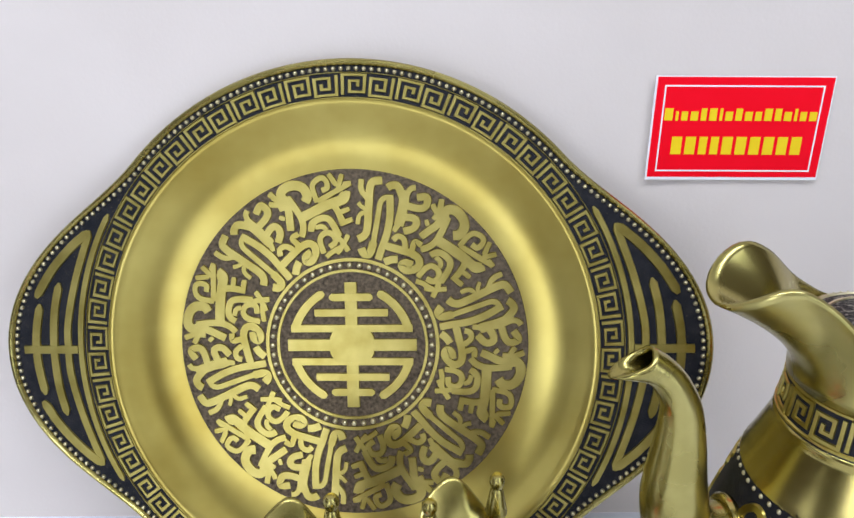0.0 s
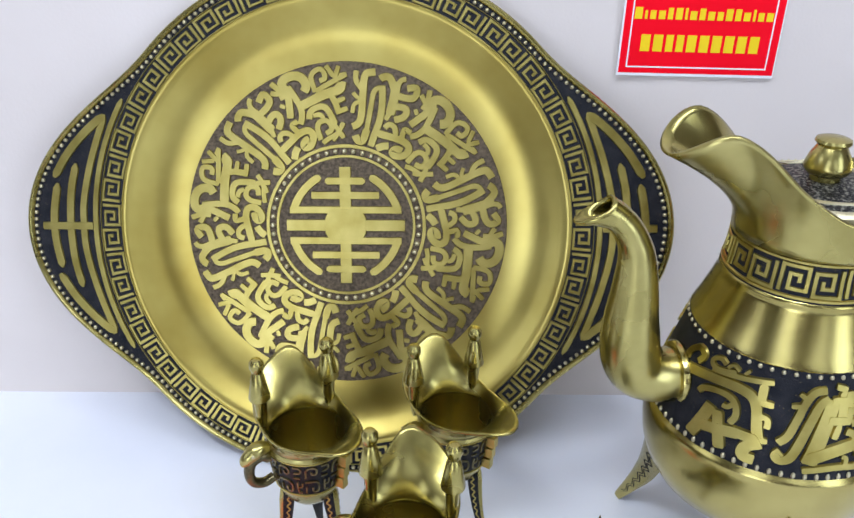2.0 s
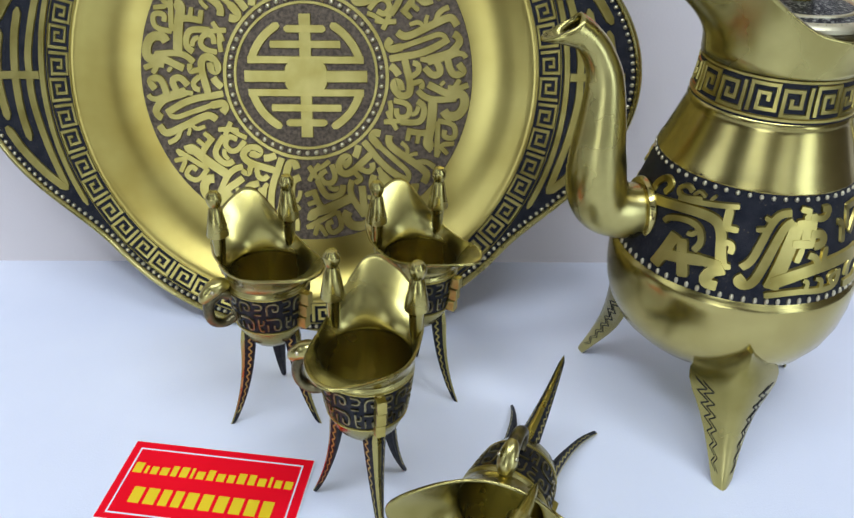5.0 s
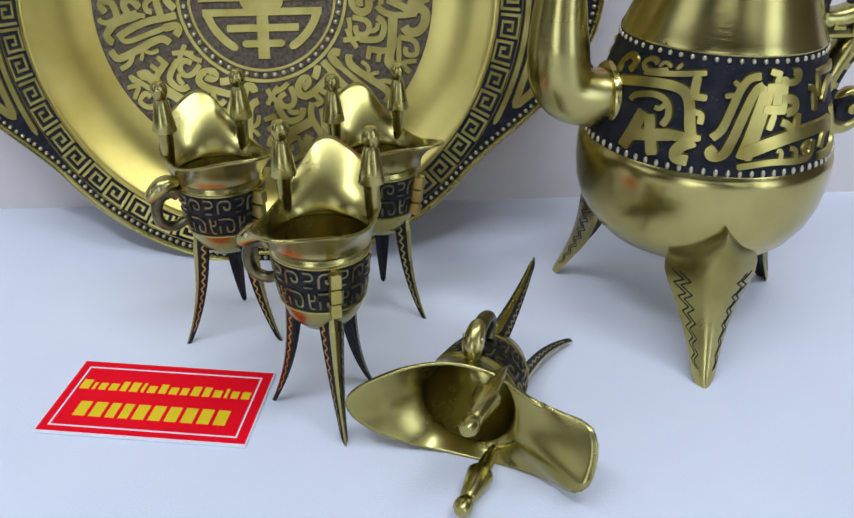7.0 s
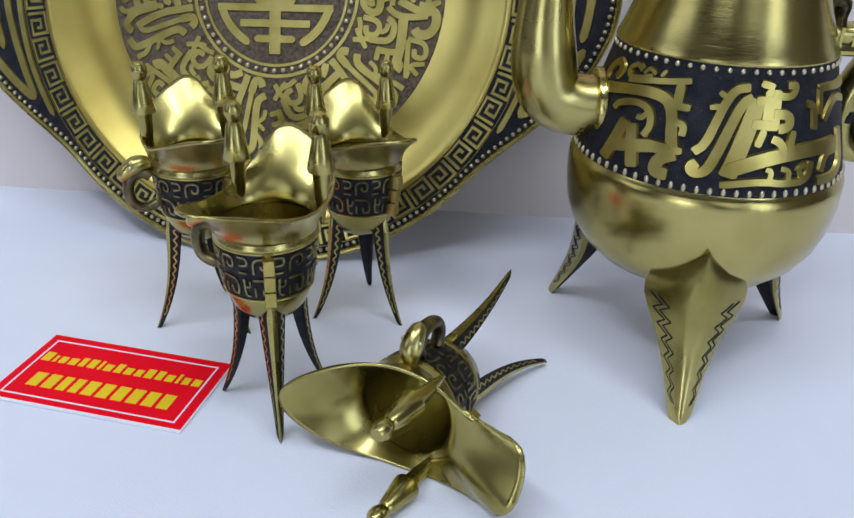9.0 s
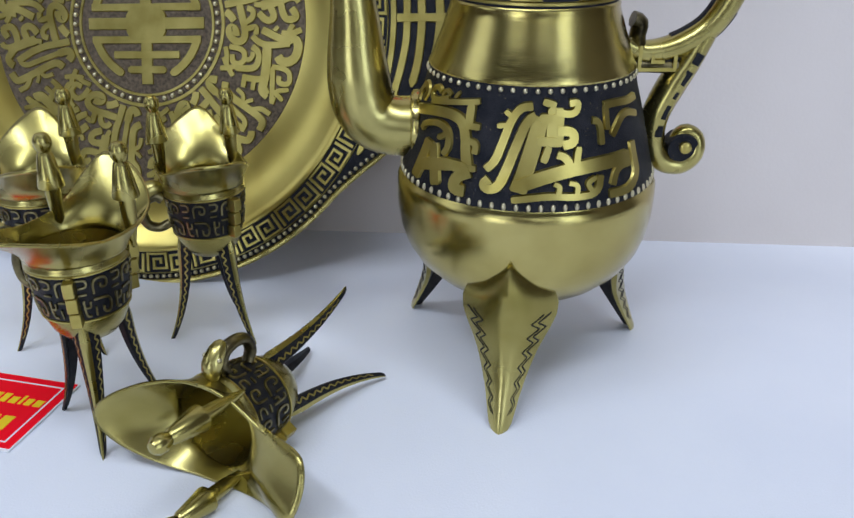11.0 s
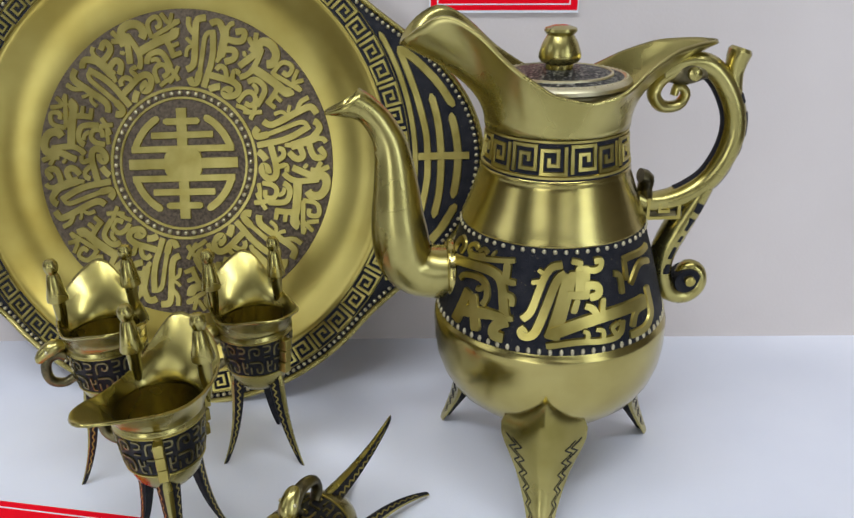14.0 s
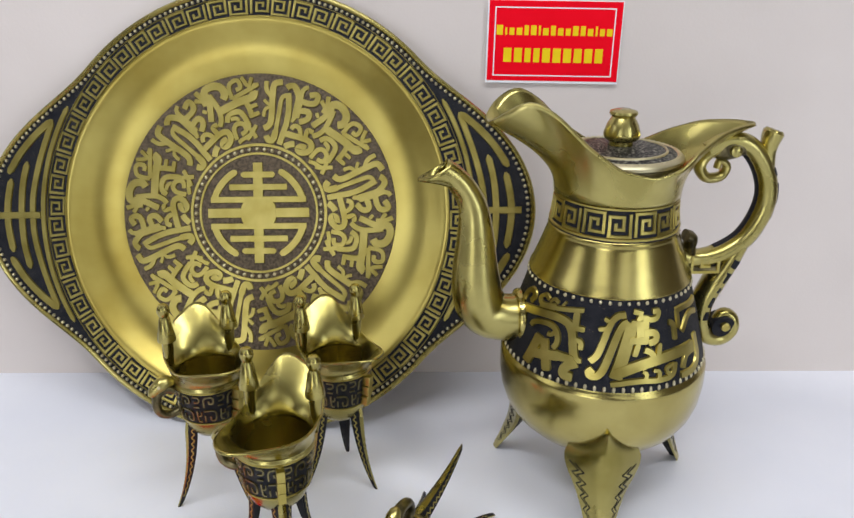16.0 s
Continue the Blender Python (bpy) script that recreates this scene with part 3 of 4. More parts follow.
    relief("feather_relief", [
        (3.3, (4.3, 140.5), (-1.1, 139.7), (-4.3, 134.2), (-6.7, 125.6), (-9.0, 116.9), (-12.3, 113.5)),
        (2.2, (-7.0, 138.0), (-4.2, 136.1)),
        (2.2, (-9.7, 131.7), (-4.4, 132.6))])
    relief("hook_relief", [
        (3.7, (5.7, 136.7), (2.0, 134.5), (-1.3, 125.1), (-4.9, 112.2), (-7.1, 106.3), (-10.9, 105.0), (-12.5, 107.6), (-10.4, 109.6))])
    relief("upright_beast_relief", [
        (5.9, (7.8, 136.2), (5.2, 125.4), (3.0, 115.9), (0.1, 105.1)),
        (6.4, (13.9, 139.9), (13.1, 124.2)),
        (2.8, (8.4, 142.4), (13.9, 140.8)),
        (2.8, (13.7, 138.1), (21.8, 136.6), (24.1, 141.7), (19.6, 141.4)),
        (3.7, (14.3, 130.6), (20.8, 130.3), (21.0, 125.4), (16.4, 124.7)),
        (3.3, (7.1, 135.8), (14.4, 135.5)),
        (3.7, (6.3, 126.7), (14.3, 126.0)),
        (2.8, (11.0, 124.3), (9.0, 117.8)),
        (5.3, (-0.1, 107.7), (10.9, 112.6), (24.7, 115.5), (47.4, 115.9)),
        (3.1, (19.8, 114.1), (17.9, 119.6), (14.2, 121.0)),
        (2.6, (22.8, 123.8), (21.5, 114.9))])
    relief("tail_relief", [
        (3.5, (50.7, 121.4), (51.0, 114.5), (51.9, 107.2), (45.8, 101.4), (35.0, 102.0))])
    relief("curl_relief", [
        (2.8, (47.6, 112.9), (39.9, 112.8), (37.0, 105.4))])
    relief("curled_strip_relief", [
        (2.8, (-1.8, 101.7), (11.0, 104.1), (21.6, 102.7), (30.0, 103.4), (31.7, 110.8)),
        (2.0, (14.6, 103.9), (15.4, 108.0), (13.1, 108.9)),
        (2.0, (21.7, 104.0), (22.1, 108.2), (18.7, 109.0)),
        (2.0, (28.0, 104.3), (25.5, 108.3), (29.6, 110.2))])
    relief("feathered_relief", [
        (2.6, (29.6, 133.7), (33.4, 132.8), (33.3, 123.3)),
        (2.8, (58.1, 131.8), (47.4, 134.9), (38.8, 126.1)),
        (2.8, (36.0, 138.9), (42.9, 139.2), (52.7, 138.3), (60.1, 139.0)),
        (2.4, (37.2, 139.0), (36.7, 129.0))])

    # flared mouth with a pouring lip and a pointed tail
    rim_table = [(-180, -0.0715, 0.0000, 0.2250), (-171, -0.0705, -0.0095, 0.2268), (-163, -0.0645, -0.0175, 0.2335), (-152, -0.0530, -0.0205, 0.2400), (-140, -0.0405, -0.0240, 0.2330), (-125, -0.0260, -0.0300, 0.2185),
                 (-105, -0.0085, -0.0350, 0.2070), (-85, 0.0080, -0.0352, 0.2034), (-65, 0.0225, -0.0315, 0.2065), (-45, 0.0350, -0.0230, 0.2150), (-28, 0.0490, -0.0150, 0.2212), (-12, 0.0640, -0.0068, 0.2228), (0, 0.0735, 0.0000, 0.2222)]

    def rim_point(a):
        s_ = 1 if a > 0 else -1
        t = -abs(a)
        return Vector([float(np.interp(t, [r[0] for r in rim_table], [r[j] for r in rim_table])) * (1 if j != 2 else -s_) for j in (1, 2, 3)])
    bm = bmesh.new()
    seg, rows = 120, 16
    rim = [rim_point(-180 + 360 * i / seg) for i in range(seg)]
    rim = [(rim[i - 2] + 3 * rim[i - 1] + 4 * rim[i] + 3 * rim[(i + 1) % seg] + rim[(i + 2) % seg]) / 12 for i in range(seg)]
    loft = []
    for k in range(rows + 1):
        t = k / rows
        ring = []
        for i in range(seg):
            a = math.radians(-180 + 360 * i / seg)
            low = Vector((0.0325 * math.cos(a), 0.0325 * math.sin(a), 0.1880))
            q = t ** 1.75
            p = Vector((low.x + (rim[i].x - low.x) * q, low.y + (rim[i].y - low.y) * q, low.z + (rim[i].z - low.z) * (0.25 * t + 0.75 * t ** 0.8)))
            ring.append(bm.verts.new(p))
        loft.append(ring)
    for a, b in zip(loft, loft[1:]):
        for i in range(seg):
            bm.faces.new((a[i], a[(i + 1) % seg], b[(i + 1) % seg], b[i]))
    mouth = part("flared_mouth", bm, BRASS, jug, "smooth flared brass mouth with pouring lip")
    sol = mouth.modifiers.new("thickness", "SOLIDIFY")
    sol.thickness, sol.offset = 0.0018, 0.0
    # lid
    part("lid", lathe([(0.0, 0.2123), (0.010, 0.2121), (0.022, 0.2106), (0.028, 0.2094), (0.0292, 0.2090)], 96), LID_DARK, jug, "dark speckled domed lid")
    part("ring", lathe([(0.0228, 0.2098), (0.0232, 0.2110), (0.0242, 0.2108), (0.0246, 0.2096)], 64), BRASS_PALE, jug)
    part("lid_rim", lathe([(0.0285, 0.2088), (0.0296, 0.2096), (0.0316, 0.2088), (0.0326, 0.2076), (0.0326, 0.2060), (0.0312, 0.2048), (0.0306, 0.1968)], 96), BRASS_PALE, jug, "pale brass lid edge")
    for k in range(60):
        a = 2 * math.pi * k / 60
        again(bead, jug, Matrix.Translation((0.0306 * math.cos(a), 0.0306 * math.sin(a), 0.2093)) @ Matrix.Scale(0.45, 4))
    part("lid_knob", lathe([(0.0062, 0.2118), (0.0062, 0.2143), (0.0084, 0.2153), (0.0095, 0.2170), (0.0094, 0.2190), (0.0080, 0.2233), (0.0062, 0.2264), (0.0058, 0.2270), (0.0066, 0.2276), (0.0074, 0.2286), (0.0070, 0.2298), (0.0040, 0.2308), (0.0, 0.2310)], 48), BRASS, jug, "turned brass knob")
    # spout
    line = spline([(-0.0500, 0, 0.1140), (-0.0590, 0, 0.1142), (-0.0680, 0, 0.1175), (-0.0728, 0, 0.1262), (-0.0748, 0, 0.1425), (-0.0752, 0, 0.1610), (-0.0766, 0, 0.1775), (-0.0806, 0, 0.1878), (-0.0866, 0, 0.1955), (-0.0938, 0, 0.2002)], 48)
    rad = [interp(i / 47, [(0, 0.0132), (0.12, 0.0134), (0.25, 0.0140), (0.36, 0.0136), (0.5, 0.0116), (0.65, 0.0094), (0.8, 0.0072), (0.92, 0.0064), (1, 0.0068)]) for i in range(48)]
    bm = tube(line, rad, 28, cap=False, side=(0, 1, 0))
    # the tip is cut slantwise and drawn out below
    bm.verts.ensure_lookup_table()
    n = len(bm.verts)
    for j, w in ((1, 1.0), (2, 0.45), (3, 0.12)):
        for v in bm.verts[n - 28 * j:n - 28 * (j - 1) if j > 1 else n]:
            low = max(0.0, (0.2022 - v.co.z) / 0.008)
            v.co.x -= 0.0095 * min(1.0, low) * w
    sp = part("spout", bm, BRASS, jug, "curved brass spout with a slanted tip")
    sol = sp.modifiers.new("thickness", "SOLIDIFY")
    sol.thickness, sol.offset = 0.0016, -1.0
    bm = tube([Vector((x, 0, 0.1140)) for x in (-0.0462, -0.0478, -0.0486, -0.0500, -0.0512, -0.0518)], [0.0146, 0.0160, 0.0162, 0.0162, 0.0156, 0.0136], 36)
    part("spout_collar", bm, BRASS_JUG, jug, "polished collar")
    # handle
    side = (0, 1, 0)
    main = spline([(0.0470, 0, 0.2085), (0.0560, 0, 0.2130), (0.0670, 0, 0.2122), (0.0756, 0, 0.2045), (0.0821, 0, 0.1917), (0.0834, 0, 0.1800), (0.0803, 0, 0.1682), (0.0738, 0, 0.1576), (0.0641, 0, 0.1508), (0.0552, 0, 0.1476), (0.0462, 0, 0.1470), (0.0395, 0, 0.1500)], 60)
    part("handle_arch", tube(main, [interp(i / 59, [(0, 0.0040), (0.2, 0.0052), (0.5, 0.0058), (0.8, 0.0055), (1, 0.0046)]) for i in range(60)], 16, flat=1.25, side=side), BRASS, jug, "heavy arched handle")
    low = spline([(0.0725, 0, 0.1546), (0.0670, 0, 0.1430), (0.0605, 0, 0.1310), (0.0560, 0, 0.1190), (0.0560, 0, 0.1075), (0.0610, 0, 0.0990), (0.0690, 0, 0.0968), (0.0752, 0, 0.1015), (0.0752, 0, 0.1090), (0.0700, 0, 0.1122), (0.0660, 0, 0.1085), (0.0690, 0, 0.1050)], 64)
    part("handle_scroll", tube(low, [interp(i / 63, [(0, 0.0050), (0.25, 0.0062), (0.5, 0.0056), (0.8, 0.0042), (1, 0.0018)]) for i in range(64)], 14, flat=1.35, side=side), BRASS, jug, "curled lower scroll")
    part("scroll_eye", tube([Vector((0.0695, y, 0.1062)) for y in (-0.0078, -0.0072, 0.0072, 0.0078)], [0.0018, 0.0026, 0.0026, 0.0018], 16), BRASS_RAISED, jug)
    # solid dark plug, its colour stands for the shade in the opening
    part("scroll_core", tube([Vector((0.0692, y, 0.1050)) for y in (-0.0052, 0.0052)], 0.0068, 20), PATINA, jug, "dark plug for the shade inside the scroll")
    up = spline([(0.0560, 0, 0.2115), (0.0470, 0, 0.2060), (0.0442, 0, 0.1992), (0.0485, 0, 0.1936), (0.0562, 0, 0.1940), (0.0590, 0, 0.1995), (0.0550, 0, 0.2026), (0.0536, 0, 0.1985)], 40)
    part("handle_scroll", tube(up, [interp(i / 39, [(0, 0.0034), (0.5, 0.0030), (1, 0.0017)]) for i in range(40)], 12, flat=1.5, side=side), BRASS, jug, "curled upper scroll")
    ear = spline([(0.0815, 0, 0.1960), (0.0806, 0, 0.2060), (0.0812, 0, 0.2140), (0.0826, 0, 0.2190)], 16)
    part("thumb_rest", tube(ear, [interp(i / 15, [(0, 0.0040), (0.55, 0.0040), (0.82, 0.0050), (0.94, 0.0053), (1, 0.0042)]) for i in range(16)], 14, flat=1.3, side=side), BRASS, jug)
    part("rivet", tube([Vector((0.0598, y, 0.2092)) for y in (-0.0092, -0.0082, -0.004)], [0.0014, 0.0030, 0.0032], 14), BRASS, jug)
    part("handle_bracket", tube(spline([(0.0400, 0, 0.1390), (0.0450, 0, 0.1415), (0.0550, 0, 0.1415), (0.0630, 0, 0.1410)], 14), 0.0036, 12, flat=1.6, side=side), BRASS_AGED, jug)
    part("handle_bracket", tube(spline([(0.0455, 0, 0.1470), (0.0442, 0, 0.1535), (0.0448, 0, 0.1590), (0.0415, 0, 0.1605)], 14), 0.0034, 12, flat=1.6, side=side), BRASS_AGED, jug)
    part("bracket_web", tube([Vector((0.0440, 0, 0.1440)), Vector((0.0590, 0, 0.1445)), Vector((0.0670, 0, 0.1460))], [0.0056, 0.0056, 0.0040], 10, flat=0.85, side=side), PATINA, jug, "dark recessed web")
    # dark plate behind the rivet, fretwork on the bracket
    part("handle_plate", tube(spline([(0.0500, 0, 0.2070), (0.0580, 0, 0.2098), (0.0660, 0, 0.2108), (0.0720, 0, 0.2085)], 12), [0.0030, 0.0046, 0.0058, 0.0066, 0.0070, 0.0070, 0.0068, 0.0064, 0.0060, 0.0054, 0.0044, 0.0030], 12, flat=0.9, side=side), BRASS_AGED, jug, "dark worn plate")
    for sy in (-1, 1):
        fp = lambda u, v, h: Vector((u / 1000, sy * (0.0050 + h), v / 1000))
        bm = bmesh.new()
        ribbon(bm, [(45.0, 150.5), (45.0, 140.5), (60.0, 140.5), (60.0, 147.0), (50.5, 147.0), (50.5, 143.8), (55.5, 143.8)], 1.7, 0.0012, fp, 1.0, curvy=False, taper=1.0)
        part("bracket_fret", bm, BRASS_RAISED, jug, "rubbed square spiral")
    # dark inlays and outer patches along the handle
    for i0, i1 in ((20, 22), (24, 29), (31, 33), (36, 41), (43, 46)):
        bm = tube([p + Vector((0.0008, 0, 0)) + (p - Vector((0.052, 0, 0.182))).normalized() * 0.0030 for i, p in enumerate(main) if i0 <= i <= i1], 0.0020, 8, flat=2.6, side=side)
        part("dark_inlay", bm, PATINA, jug)
    for i0, i1 in ((5, 8), (10, 14), (16, 18), (20, 24), (26, 29)):
        for sy in (-1, 1):
            bm = tube([p + Vector((0.0010, sy * 0.0062, 0.0)) for i, p in enumerate(low) if i0 <= i <= i1], 0.0022, 8, flat=0.9, side=side)
            part("dark_inlay", bm, PATINA, jug)
    # thin dark strip laid along the inner side of the arch
    inner = [p - (p - Vector((0.052, 0, 0.182))).normalized() * 0.0049 for p in main[10:50]]
    part("handle_groove", tube(inner, 0.0013, 10, flat=1.9, side=side), PATINA, jug, "dark line along the inside of the handle")
    # three blade legs
    shape = [(0, 0.0500, 0.003, 0.0130), (0.05, 0.0502, 0.0085, 0.0136), (0.12, 0.0504, 0.0140, 0.0143), (0.2, 0.0505, 0.0188, 0.0149), (0.27, 0.0506, 0.0205, 0.0150), (0.34, 0.0511, 0.0203, 0.0142), (0.42, 0.0520, 0.0182, 0.0130),
             (0.5, 0.0531, 0.0154, 0.0117), (0.58, 0.0546, 0.0128, 0.0105), (0.68, 0.0572, 0.0102, 0.0088), (0.79, 0.0608, 0.0078, 0.0069), (0.9, 0.0646, 0.0060, 0.0052), (0.97, 0.0672, 0.0048, 0.0042), (1, 0.0680, 0.0036, 0.0036)]
    leg = make_leg("leg", 0.05, 0.0720, 0.0680, 0.0205, 0.0036, 0.0125, jug, 0.0006, 13, (11, 12), table=shape)
    leg.matrix_basis = pose(0, 0, 0, 0, 0, -97 - JUG_TURN) @ Matrix.Translation((0.0035, 0, 0))
    for a in (20, 146):
        copy_leg(leg, jug, pose(0, 0, 0, 0, 0, a - JUG_TURN) @ Matrix.Translation((-0.0025, 0, 0)))
    return jug


def make_leg(name, r_top, z_top, r_tip, w_top, w_tip, thick, parent, zig, n, dark=(11, 12), arch=0.12, table=None):
    """A curved, tapered, ridged blade leg; its outer face is keeled and has two zigzag lines."""
    rows = 26

    def section(t):
        # t runs from the bowl to the tip; the leg bows in and then flicks outwards
        z = z_top * (1 - t)
        if table:
            return (interp(t, [(a[0], a[1]) for a in table]), z, interp(t, [(a[0], a[2]) for a in table]), interp(t, [(a[0], a[3]) for a in table]))
        end = min(1.0, 0.45 + (1 - t) * 14)
        r = r_top + (r_tip - r_top) * (0.22 * t + 0.78 * t ** 2.8)
        w = (w_top + (w_tip - w_top) * t) * min(1.0, max(0.04, t / arch) ** 0.5) * end
        return r, z, w, thick * (1 - 0.72 * t) * min(1.0, 0.5 + 3.0 * t)
    keel = lambda v: 0.22 * (1 - abs(v)) + 0.78 * math.cos(math.pi / 2 * v)
    bm = bmesh.new()
    rings = []
    for i in range(rows + 1):
        r, z, w, th = section(i / rows)
        ring = []
        for y, d in [(q / 5, keel(q / 5)) for q in range(-5, 6)] + [(0.92, -0.18), (0.0, 0.30), (-0.92, -0.18)]:
            ring.append(bm.verts.new((r + d * th - th * 0.5, y * w, z)))
        rings.append(ring)
    for a, b in zip(rings, rings[1:]):
        for k in range(14):
            bm.faces.new((a[k], a[(k + 1) % 14], b[(k + 1) % 14], b[k]))
    bm.faces.new(rings[0])
    bm.faces.new(rings[-1][::-1])
    leg = part(name, bm, BRASS, parent, "curved blade leg")
    leg.data.materials.append(PATINA_CUP)
    for i, p in enumerate(leg.data.polygons):
        if i < rows * 14 and i % 14 in dark:
            p.material_index = 1
    for sgn in (1, -1):
        for lane, (f0, f1) in enumerate(((0.66, 0.90), (0.42, 0.66)) if not table else ((0.66, 0.88), (0.52, 0.74))):
            bm = bmesh.new()

            def put(u, v, h):
                r, z, w, th = section(u)
                y = sgn * v * w
                d = keel(v)
                return Vector((r + d * th - th * 0.5 + h, y, z))
            pts = [((0.32 + 0.58 * i / n) if table else (0.10 + 0.78 * i / n), f0 if i % 2 else f1) for i in range(n + 1)]
            ribbon(bm, pts, (0.018 if lane == 0 else 0.016) * (0.45 if table else 1.0), zig * 0.5, put, 0.02, curvy=False, taper=0.8)
            part("zigzag_line", bm, PATINA if len(dark) < 4 else (BRASS_RAISED if lane == 0 else PATINA), leg, "engraved zigzag")
    return leg


def copy_leg(leg, parent, m):
    o = again(leg, parent, m)
    o["label"] = leg["label"]
    for c in leg.children:
        k = again(c, o, c.matrix_basis)
        k["label"] = c["label"]
    return o


make_jug()


# ---- the cups ----
CUP_BOWL = [(0.0, 0.0455), (0.006, 0.0461), (0.0108, 0.0486), (0.0144, 0.0530), (0.0163, 0.0580), (0.0170, 0.0605)]
CUP_BAND = [(0.0170, 0.0605), (0.0177, 0.0650), (0.0186, 0.0720), (0.0193, 0.0790), (0.0195, 0.0818)]
CUP_NECK = [(0.0195, 0.0818), (0.0200, 0.0823), (0.0200, 0.0832), (0.0196, 0.0838), (0.0194, 0.0862)]
CUP_RIM = [(-90, 0.0, -0.0490, 0.1085), (-80, 0.0060, -0.0460, 0.1078), (-70, 0.0115, -0.0390, 0.1055), (-55, 0.0170, -0.0280, 0.1010), (-40, 0.0200, -0.0170, 0.0970), (-20, 0.0210, -0.0070, 0.0942),
           (0, 0.0212, 0.0030, 0.0930), (20, 0.0212, 0.0110, 0.0930), (40, 0.0198, 0.0195, 0.0955), (58, 0.0155, 0.0275, 0.1035), (70, 0.0105, 0.0340, 0.1125), (80, 0.0055, 0.0375, 0.1135), (97, -0.0045, 0.0380, 0.1070),
           (113, -0.0115, 0.0345, 0.1015), (135, -0.0180, 0.0265, 0.0955), (155, -0.0205, 0.0160, 0.0930), (180, -0.0212, 0.0030, 0.0930)]
BAND_LO, BAND_UP = 0.0605, 0.0212


def cup_rim(a, turn_tail):
    """The wavy rim: a tongue to one side, a raised broad tail to the other, low by the posts."""
    a = (a + 90) % 360 - 90
    flip = a > 180
    if flip:
        a = 180 - a
    p = [float(np.interp(a, [r[0] for r in CUP_RIM], [r[k] for r in CUP_RIM])) for k in (1, 2, 3)]
    if turn_tail and 0 < a < 180 and not flip:
        p = [-float(np.interp(180 - a, [r[0] for r in CUP_RIM], [r[1] for r in CUP_RIM]))] + [float(np.interp(180 - a, [r[0] for r in CUP_RIM], [r[k] for r in CUP_RIM])) for k in (2, 3)]
    return Vector((-p[0] if flip else p[0], p[1], p[2]))


def make_cup(turn_tail, reach=0.0):
    cup = empty("wine_cup", Matrix.Identity(4), "small three-legged antique brass wine cup with two capped posts", "cup", "ritual wine cups")
    bm = lathe(CUP_BOWL, 48)
    part("bowl", bm, BRASS, cup, "rounded brass bottom")
    part("relief_ground", lathe(CUP_BAND, 48), PATINA_CUP, cup, "dark patinated band")
    bm = bmesh.new()
    seg, rows = 72, 16
    loft = []
    rim = [cup_rim(360 * i / seg, turn_tail) for i in range(seg)]
    for i in range(seg):
        out = max(0.0, math.sin(2 * math.pi * i / seg)) ** 1.5
        leaf = max(0.0, -math.sin(2 * math.pi * i / seg)) ** 1.5
        if reach:
            turn = 360 * i / seg
            dent = 0.0085 * math.exp(-((turn - 142) / 17) ** 2) - 0.0035 * math.exp(-((turn - 106) / 12) ** 2)
            rim[i] += Vector((0.0030 * out + dent, reach * out + 0.31 * reach * leaf, -0.5 * reach * out))
    rim = [(rim[i - 1] + 2 * rim[i] + rim[(i + 1) % seg]) / 4 for i in range(seg)]
    for k in range(rows + 1):
        t = k / rows
        ring = []
        for i in range(seg):
            a = 2 * math.pi * i / seg
            low = Vector((0.0194 * math.cos(a), 0.0194 * math.sin(a), 0.0852))
            q = t ** 1.4
            ring.append(bm.verts.new((low.x + (rim[i].x - low.x) * q, low.y + (rim[i].y - low.y) * q, low.z + (rim[i].z - low.z) * (0.3 * t + 0.7 * t ** 0.85))))
        loft.append(ring)
    for a, b in zip(loft, loft[1:]):
        for i in range(seg):
            bm.faces.new((a[i], a[(i + 1) % seg], b[(i + 1) % seg], b[i]))
    mouth = part("flared_mouth", bm, BRASS, cup, "wavy flared brass mouth")
    sol = mouth.modifiers.new("thickness", "SOLIDIFY")
    sol.thickness, sol.offset = 0.0013, 0.0
    part("collar", lathe(CUP_NECK, 48), BRASS, cup)
    part("lining", lathe([(0.0, 0.0560), (0.006, 0.0563), (0.0115, 0.0590), (0.0148, 0.0650), (0.0168, 0.0720), (0.0182, 0.0790), (0.0191, 0.0862)], 72), BRASS, cup, "plain brass inside")
    # relief on the band
    rr = lambda z: interp(z, [(b, a) for a, b in CUP_BAND])
    pt = lambda u, v, h: Vector(((rr(BAND_LO + BAND_UP * v / 18) + h) * math.cos(math.radians(u * 3.2)), (rr(BAND_LO + BAND_UP * v / 18) + h) * math.sin(math.radians(u * 3.2)), BAND_LO + BAND_UP * v / 18))
    bm = bmesh.new()
    n = [0]

    def s(w, *pts):
        n[0] += 1
        ribbon(bm, pts, w * 0.56, 0.0006 + 0.00001 * n[0], pt, 1.0, curvy="round", taper=0.8)
    for x in (0, 12.5, 25):
        s(1.5, (x + 1, 10.6), (x + 1, 16.2), (x + 6, 16.2), (x + 6, 12.4), (x + 3.6, 12.4), (x + 3.6, 14))
        s(1.4, (x + 8, 16.4), (x + 11.4, 16.4), (x + 11.4, 13.6), (x + 8.4, 13.4))
        s(1.4, (x + 8, 10.8), (x + 11, 10.8))
        s(1.6, (x + 0.6, 8.4), (x + 7, 8.4), (x + 7, 2.4), (x + 4, 2.4), (x + 4, 5))
        s(1.4, (x + 1, 5.6), (x + 1, 2))
        s(1.5, (x + 9.6, 8.6), (x + 9.6, 2.2), (x + 11.6, 2.2))
        s(1.3, (x + 9.6, 5.6), (x + 11.8, 5.6), (x + 11.8, 8))
